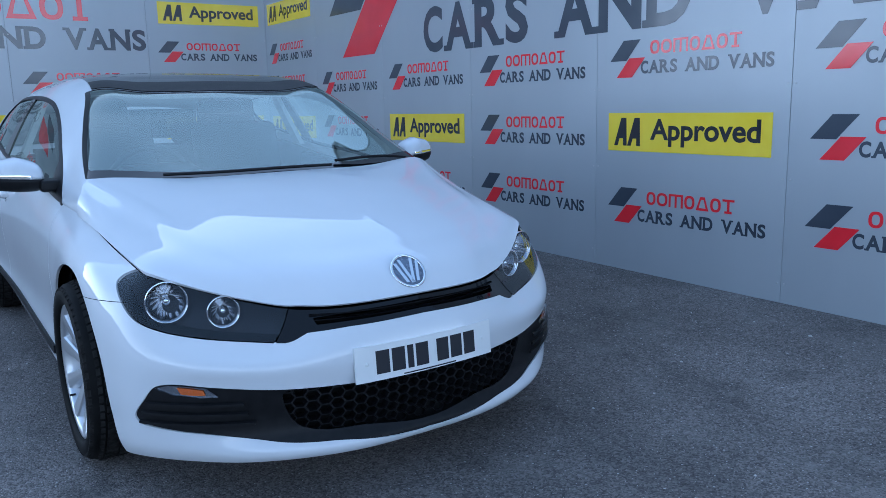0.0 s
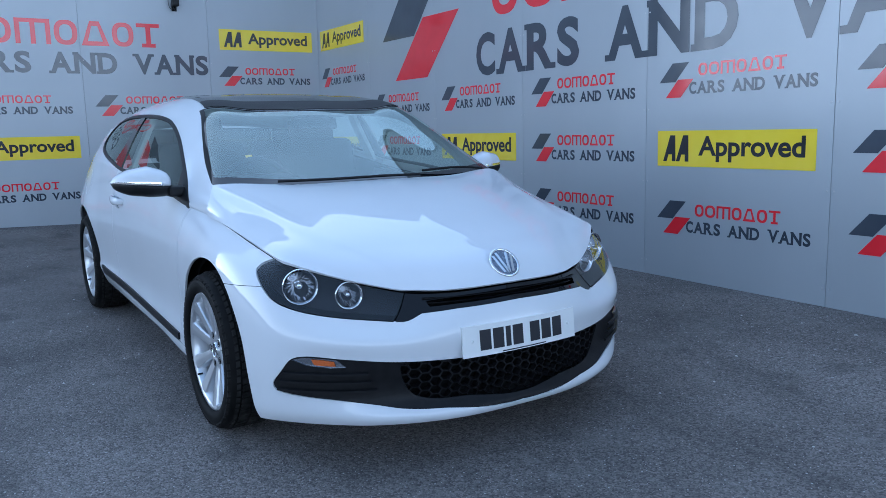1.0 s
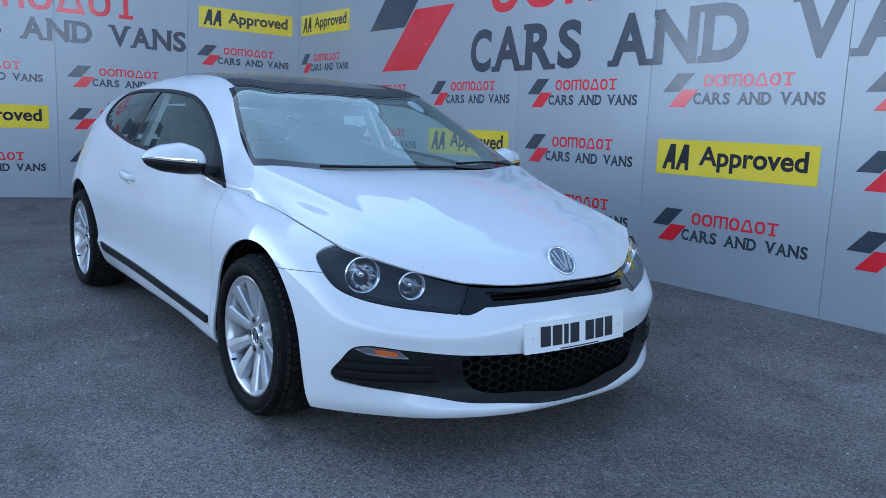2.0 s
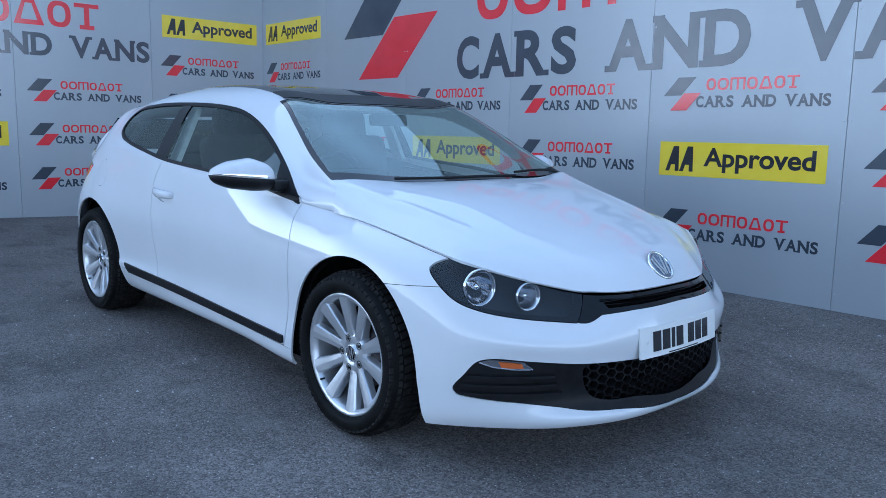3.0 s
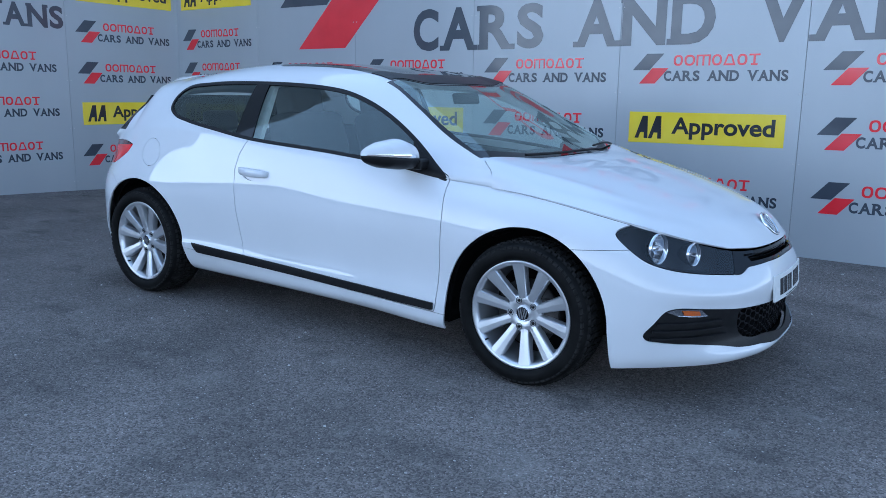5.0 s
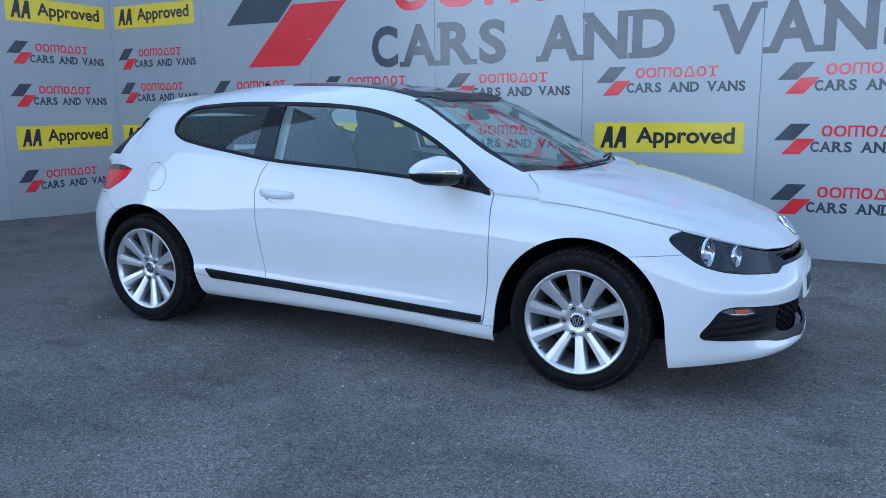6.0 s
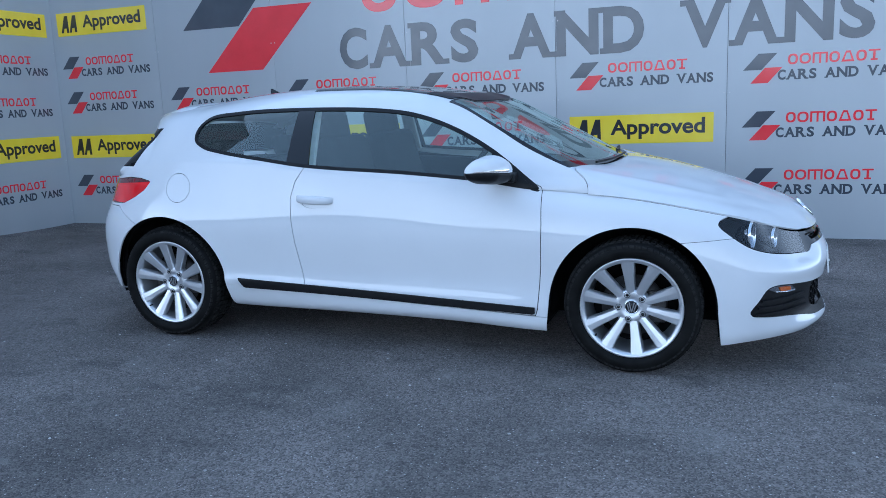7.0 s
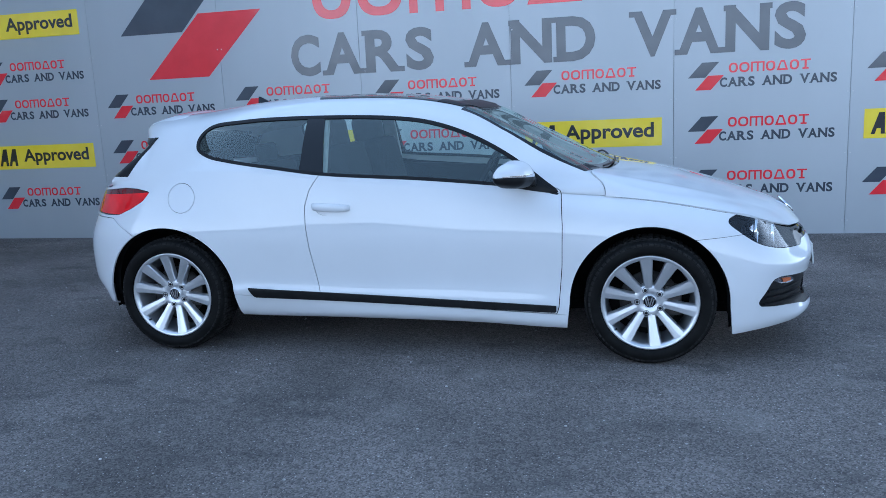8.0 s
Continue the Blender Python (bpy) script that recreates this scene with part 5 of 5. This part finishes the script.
    part("brake_caliper", bm, IRON, ob)
    bm = dish(bmesh.new(), [(0.004, 0.0), (0.004, -0.02), (0.0, -0.021)], Matrix.Translation((-0.16, -0.085, -0.138)) @ pose(0, 0, 0, 0, 0, 0), 8)
    part("valve", bm, MATT, ob)
    return ob


WHEEL = build_wheel()
WHEEL.matrix_basis = pose(AXLE, -HUB_Y, HUB_Z + 0.006)
for x, s in ((-AXLE + 0.012, -1), (AXLE, 1), (-AXLE + 0.012, 1)):
    copy_thing(WHEEL, pose(x, s * (HUB_Y + (0.028 if x < 0 else 0.0)), HUB_Z + 0.006, 0, -2.5 if x < 0 else 0, 180 if s > 0 else 0))


# door mirrors
def build_mirror(s):
    ob = new("door_mirror")
    ob.parent = CAR
    tagged(ob, "white and black door mirror with a clear indicator strip")
    at = (0.0, 0.10, 0.40, 0.72, 0.92, 1.0)            # from the door outwards
    curve = lambda u, values: np.interp(u, at, values)

    def half(name, mat, label, up, lo=0.0, hi=1.0, grow=0.0, arc=(0.0, 180.0)):
        """Upper or lower half of the case, or a band of it."""
        vs, fs, rows, n = [], [], 22, 20
        for j in range(rows + 1):
            u = lo + (hi - lo) * j / rows
            e = (1 - abs(2 * u - 1) ** 7) ** 0.4
            front, rear = curve(u, (0.725, 0.735, 0.733, 0.700, 0.640, 0.600)), curve(u, (0.600, 0.592, 0.575, 0.556, 0.548, 0.546))
            top, mid, low = curve(u, (0.988, 1.000, 1.022, 1.008, 0.985, 0.975)), curve(u, (0.933, 0.934, 0.938, 0.944, 0.948, 0.949)), curve(u, (0.880, 0.880, 0.882, 0.892, 0.910, 0.925))
            xc, hx = (front * 0.42 + rear * 0.58), 0.5
            y = -0.842 - 0.248 * u
            for i in range(n + 1):
                a = radians(arc[0] + (arc[1] - arc[0]) * i / n)
                c, d = math.cos(a), math.sin(a)
                x = (front - xc) * abs(c) ** 0.8 if c > 0 else -(xc - rear) * abs(c) ** 0.75
                h = (top - mid if up > 0 else mid - low) * abs(d) ** 0.85
                vs.append((xc + (x + math.copysign(grow, c)) * e, y if s < 0 else -y, mid + (h + grow) * up * e))
        for j in range(rows):
            for i in range(n):
                m = j * (n + 1) + i
                fs.append((m, m + 1, m + n + 2, m + n + 1))
            fs.append((j * (n + 1) + n, j * (n + 1), (j + 1) * (n + 1), (j + 1) * (n + 1) + n))
        fs += [tuple(range(n + 1)), tuple(rows * (n + 1) + i for i in range(n + 1))]
        bm = bmesh.new()
        vv = [bm.verts.new(v) for v in vs]
        for f in fs:
            bm.faces.new([vv[i] for i in f])
        bmesh.ops.recalc_face_normals(bm, faces=bm.faces)
        return part(name, bm, mat, ob, label, True)

    half("cap", PAINT, "white painted cap", 1)
    half("base", MATT, "black plastic base", -1, grow=-0.0015)
    half("indicator_strip", CHROME, "clear indicator strip", 1, 0.22, 0.975, 0.0022, (0.0, 8.0))
    bm = bmesh.new()
    box(bm, 0.615, 0.735, min(s * 0.79, s * 0.87), max(s * 0.79, s * 0.87), 0.882, 0.930, 0.012)
    part("stalk", bm, MATT, ob, "black plastic stalk")


build_mirror(-1)
build_mirror(1)

# door handles
for s, d in ((-1, DOORS[0]), (1, DOORS[1])):
    vs, fs, n = [], [], 18
    for k in range(n + 1):
        u = k / n
        x = -0.225 - 0.215 * u
        end = math.sin(math.pi * min(max(u, 0.0), 1.0)) ** 0.35 if 0 < u < 1 else 0.0
        y = -0.882 - 0.045 * end
        h = 0.012 + 0.011 * end
        z = 0.788 + 0.010 * u
        for a in range(10):
            q = math.tau * a / 10
            vs.append((x, -s * (y - 0.010 * math.cos(q)) if s > 0 else y - 0.010 * math.cos(q), z + h * math.sin(q)))
        if k:
            m = 10 * k
            fs += [(m + a, m + (a + 1) % 10, m - 10 + (a + 1) % 10, m - 10 + a) for a in range(10)]
    fs += [tuple(range(10)), tuple(10 * n + a for a in range(10))[::-1]]
    solid("handle", vs, fs, PAINT, d, "white painted door handle", True)

# wipers and aerial
for pts in ([(1.115, 0.22, .951), (1.12, 0.0, .953), (1.105, -0.25, .951), (1.06, -0.48, .951)], [(1.01, 0.665, .953), (1.035, 0.55, .966), (1.055, 0.42, .969), (1.075, 0.26, .964)]):
    cu = bpy.data.curves.new("wiper", "CURVE")
    cu.dimensions, cu.bevel_depth, cu.bevel_resolution = "3D", 0.006, 2
    sp = cu.splines.new("BEZIER")
    sp.bezier_points.add(len(pts) - 1)
    for p, q in zip(sp.bezier_points, pts):
        p.co = q
        p.handle_left_type = p.handle_right_type = "AUTO"
    cu.materials.append(MATT)
    w = new("wiper", cu)
    w.parent = CAR
    tagged(w, "black windscreen wiper")
bm = bmesh.new()
vs = [(-1.02, -0.013, 1.350), (-1.10, -0.014, 1.343), (-1.10, 0.014, 1.343), (-1.02, 0.013, 1.350), (-1.09, 0.0, 1.387), (-1.102, 0.0, 1.387)]
vv = [bm.verts.new(v) for v in vs]
for f in ((0, 1, 5, 4), (2, 3, 4, 5), (1, 2, 5), (0, 4, 3), (0, 3, 2, 1)):
    bm.faces.new([vv[i] for i in f])
part("roof_aerial", bm, GLOSS, CAR, "small black roof aerial")

# cabin
def cushion(bm, x0, x1, y0, y1, z0, z1, bevel, tilt=0.0, at=(0, 0, 0)):
    r = bmesh.ops.create_cube(bm, size=1.0, matrix=Matrix.LocRotScale(((x0 + x1) / 2, (y0 + y1) / 2, (z0 + z1) / 2), Euler((0, radians(tilt), 0)), (x1 - x0, y1 - y0, z1 - z0)))
    es = list({e for v in r["verts"] for e in v.link_edges})
    bmesh.ops.bevel(bm, geom=es, offset=bevel, segments=4, profile=0.6, affect="EDGES")
    return bm


for y in (-0.37, 0.37):
    seat = new("front_seat")
    seat.parent = CAR
    tagged(seat, "charcoal cloth front seat")
    part("cushion", cushion(bmesh.new(), -0.30, 0.22, y - 0.25, y + 0.25, 0.42, 0.58, 0.05, 6), FABRIC, seat, "", True)
    part("backrest", cushion(bmesh.new(), -0.47, -0.29, y - 0.25, y + 0.25, 0.50, 1.10, 0.07, -15), FABRIC, seat, "", True)
    part("headrest", cushion(bmesh.new(), -0.57, -0.42, y - 0.14, y + 0.14, 1.00, 1.245, 0.055, -10), FABRIC, seat, "", True)
for y in (-0.34, 0.34):
    seat = new("rear_seat")
    seat.parent = CAR
    tagged(seat, "charcoal cloth rear seat")
    part("backrest", cushion(bmesh.new(), -1.22, -1.06, y - 0.28, y + 0.28, 0.50, 0.95, 0.05, -20), FABRIC, seat, "", True)
    part("headrest", cushion(bmesh.new(), -1.27, -1.19, y - 0.12, y + 0.12, 0.95, 1.08, 0.035, -12), FABRIC, seat, "", True)
part("dashboard", cushion(bmesh.new(), 0.55, 1.06, -0.70, 0.70, 0.60, 0.885, 0.06, 6), MATT, CAR, "dark grained dashboard", True)
part("instrument_hood", cushion(bmesh.new(), 0.52, 0.72, -0.53, -0.20, 0.86, 0.945, 0.03, 8), MATT, CAR, "dark instrument hood", True)
bm = bmesh.new()
wheel_at = Matrix.Translation((0.40, -0.365, 0.86)) @ pose(0, 0, 0, 0, 0, 0) @ Euler((0, radians(-65), 0)).to_matrix().to_4x4()
n, m = 40, 10
rows = [[bm.verts.new(wheel_at @ Vector(((0.182 + 0.015 * math.cos(math.tau * j / m)) * math.cos(math.tau * i / n), (0.182 + 0.015 * math.cos(math.tau * j / m)) * math.sin(math.tau * i / n), 0.015 * math.sin(math.tau * j / m)))) for j in range(m)] for i in range(n)]
for i in range(n):
    for j in range(m):
        bm.faces.new((rows[i][j], rows[(i + 1) % n][j], rows[(i + 1) % n][(j + 1) % m], rows[i][(j + 1) % m]))
steer = part("steering_wheel", bm, MATT, CAR, "black steering wheel", True)
bm = bmesh.new()
box(bm, -0.09, 0.06, -0.08, 0.08, -0.02, 0.02, 0.015)
box(bm, -0.02, 0.03, -0.18, 0.18, -0.008, 0.008, 0.004)
bmesh.ops.transform(bm, matrix=wheel_at, verts=bm.verts)
part("boss", bm, MATT, steer)
part("interior_mirror", cushion(bmesh.new(), 0.40, 0.43, -0.12, 0.12, 1.165, 1.225, 0.014, -15), MATT, CAR, "black interior mirror", True)
part("parcel_shelf", cushion(bmesh.new(), -1.62, -1.24, -0.58, 0.58, 0.90, 0.93, 0.01, 0), FABRIC, CAR, "dark parcel shelf", True)
for s in (-1, 1):
    bm = bmesh.new()
    vs = [(-0.385, s * 0.80, 0.95), (-0.48, s * 0.80, 0.95), (-0.475, s * 0.66, 1.24), (-0.40, s * 0.66, 1.24)]
    vv = [bm.verts.new(v) for v in vs] + [bm.verts.new((x, y - s * 0.03, z)) for x, y, z in vs]
    for f in ((0, 1, 2, 3), (7, 6, 5, 4), (0, 4, 5, 1), (1, 5, 6, 2), (2, 6, 7, 3), (3, 7, 4, 0)):
        bm.faces.new([vv[i] for i in f])
    part("inner_pillar", bm, BEIGE, CAR, "pale grey pillar lining")
    part("door_card", cushion(bmesh.new(), -0.42, 0.84, s * 0.80 - 0.02, s * 0.80 + 0.02, 0.45, 0.875, 0.015, 2.2), MATT, CAR, "dark door lining", True)
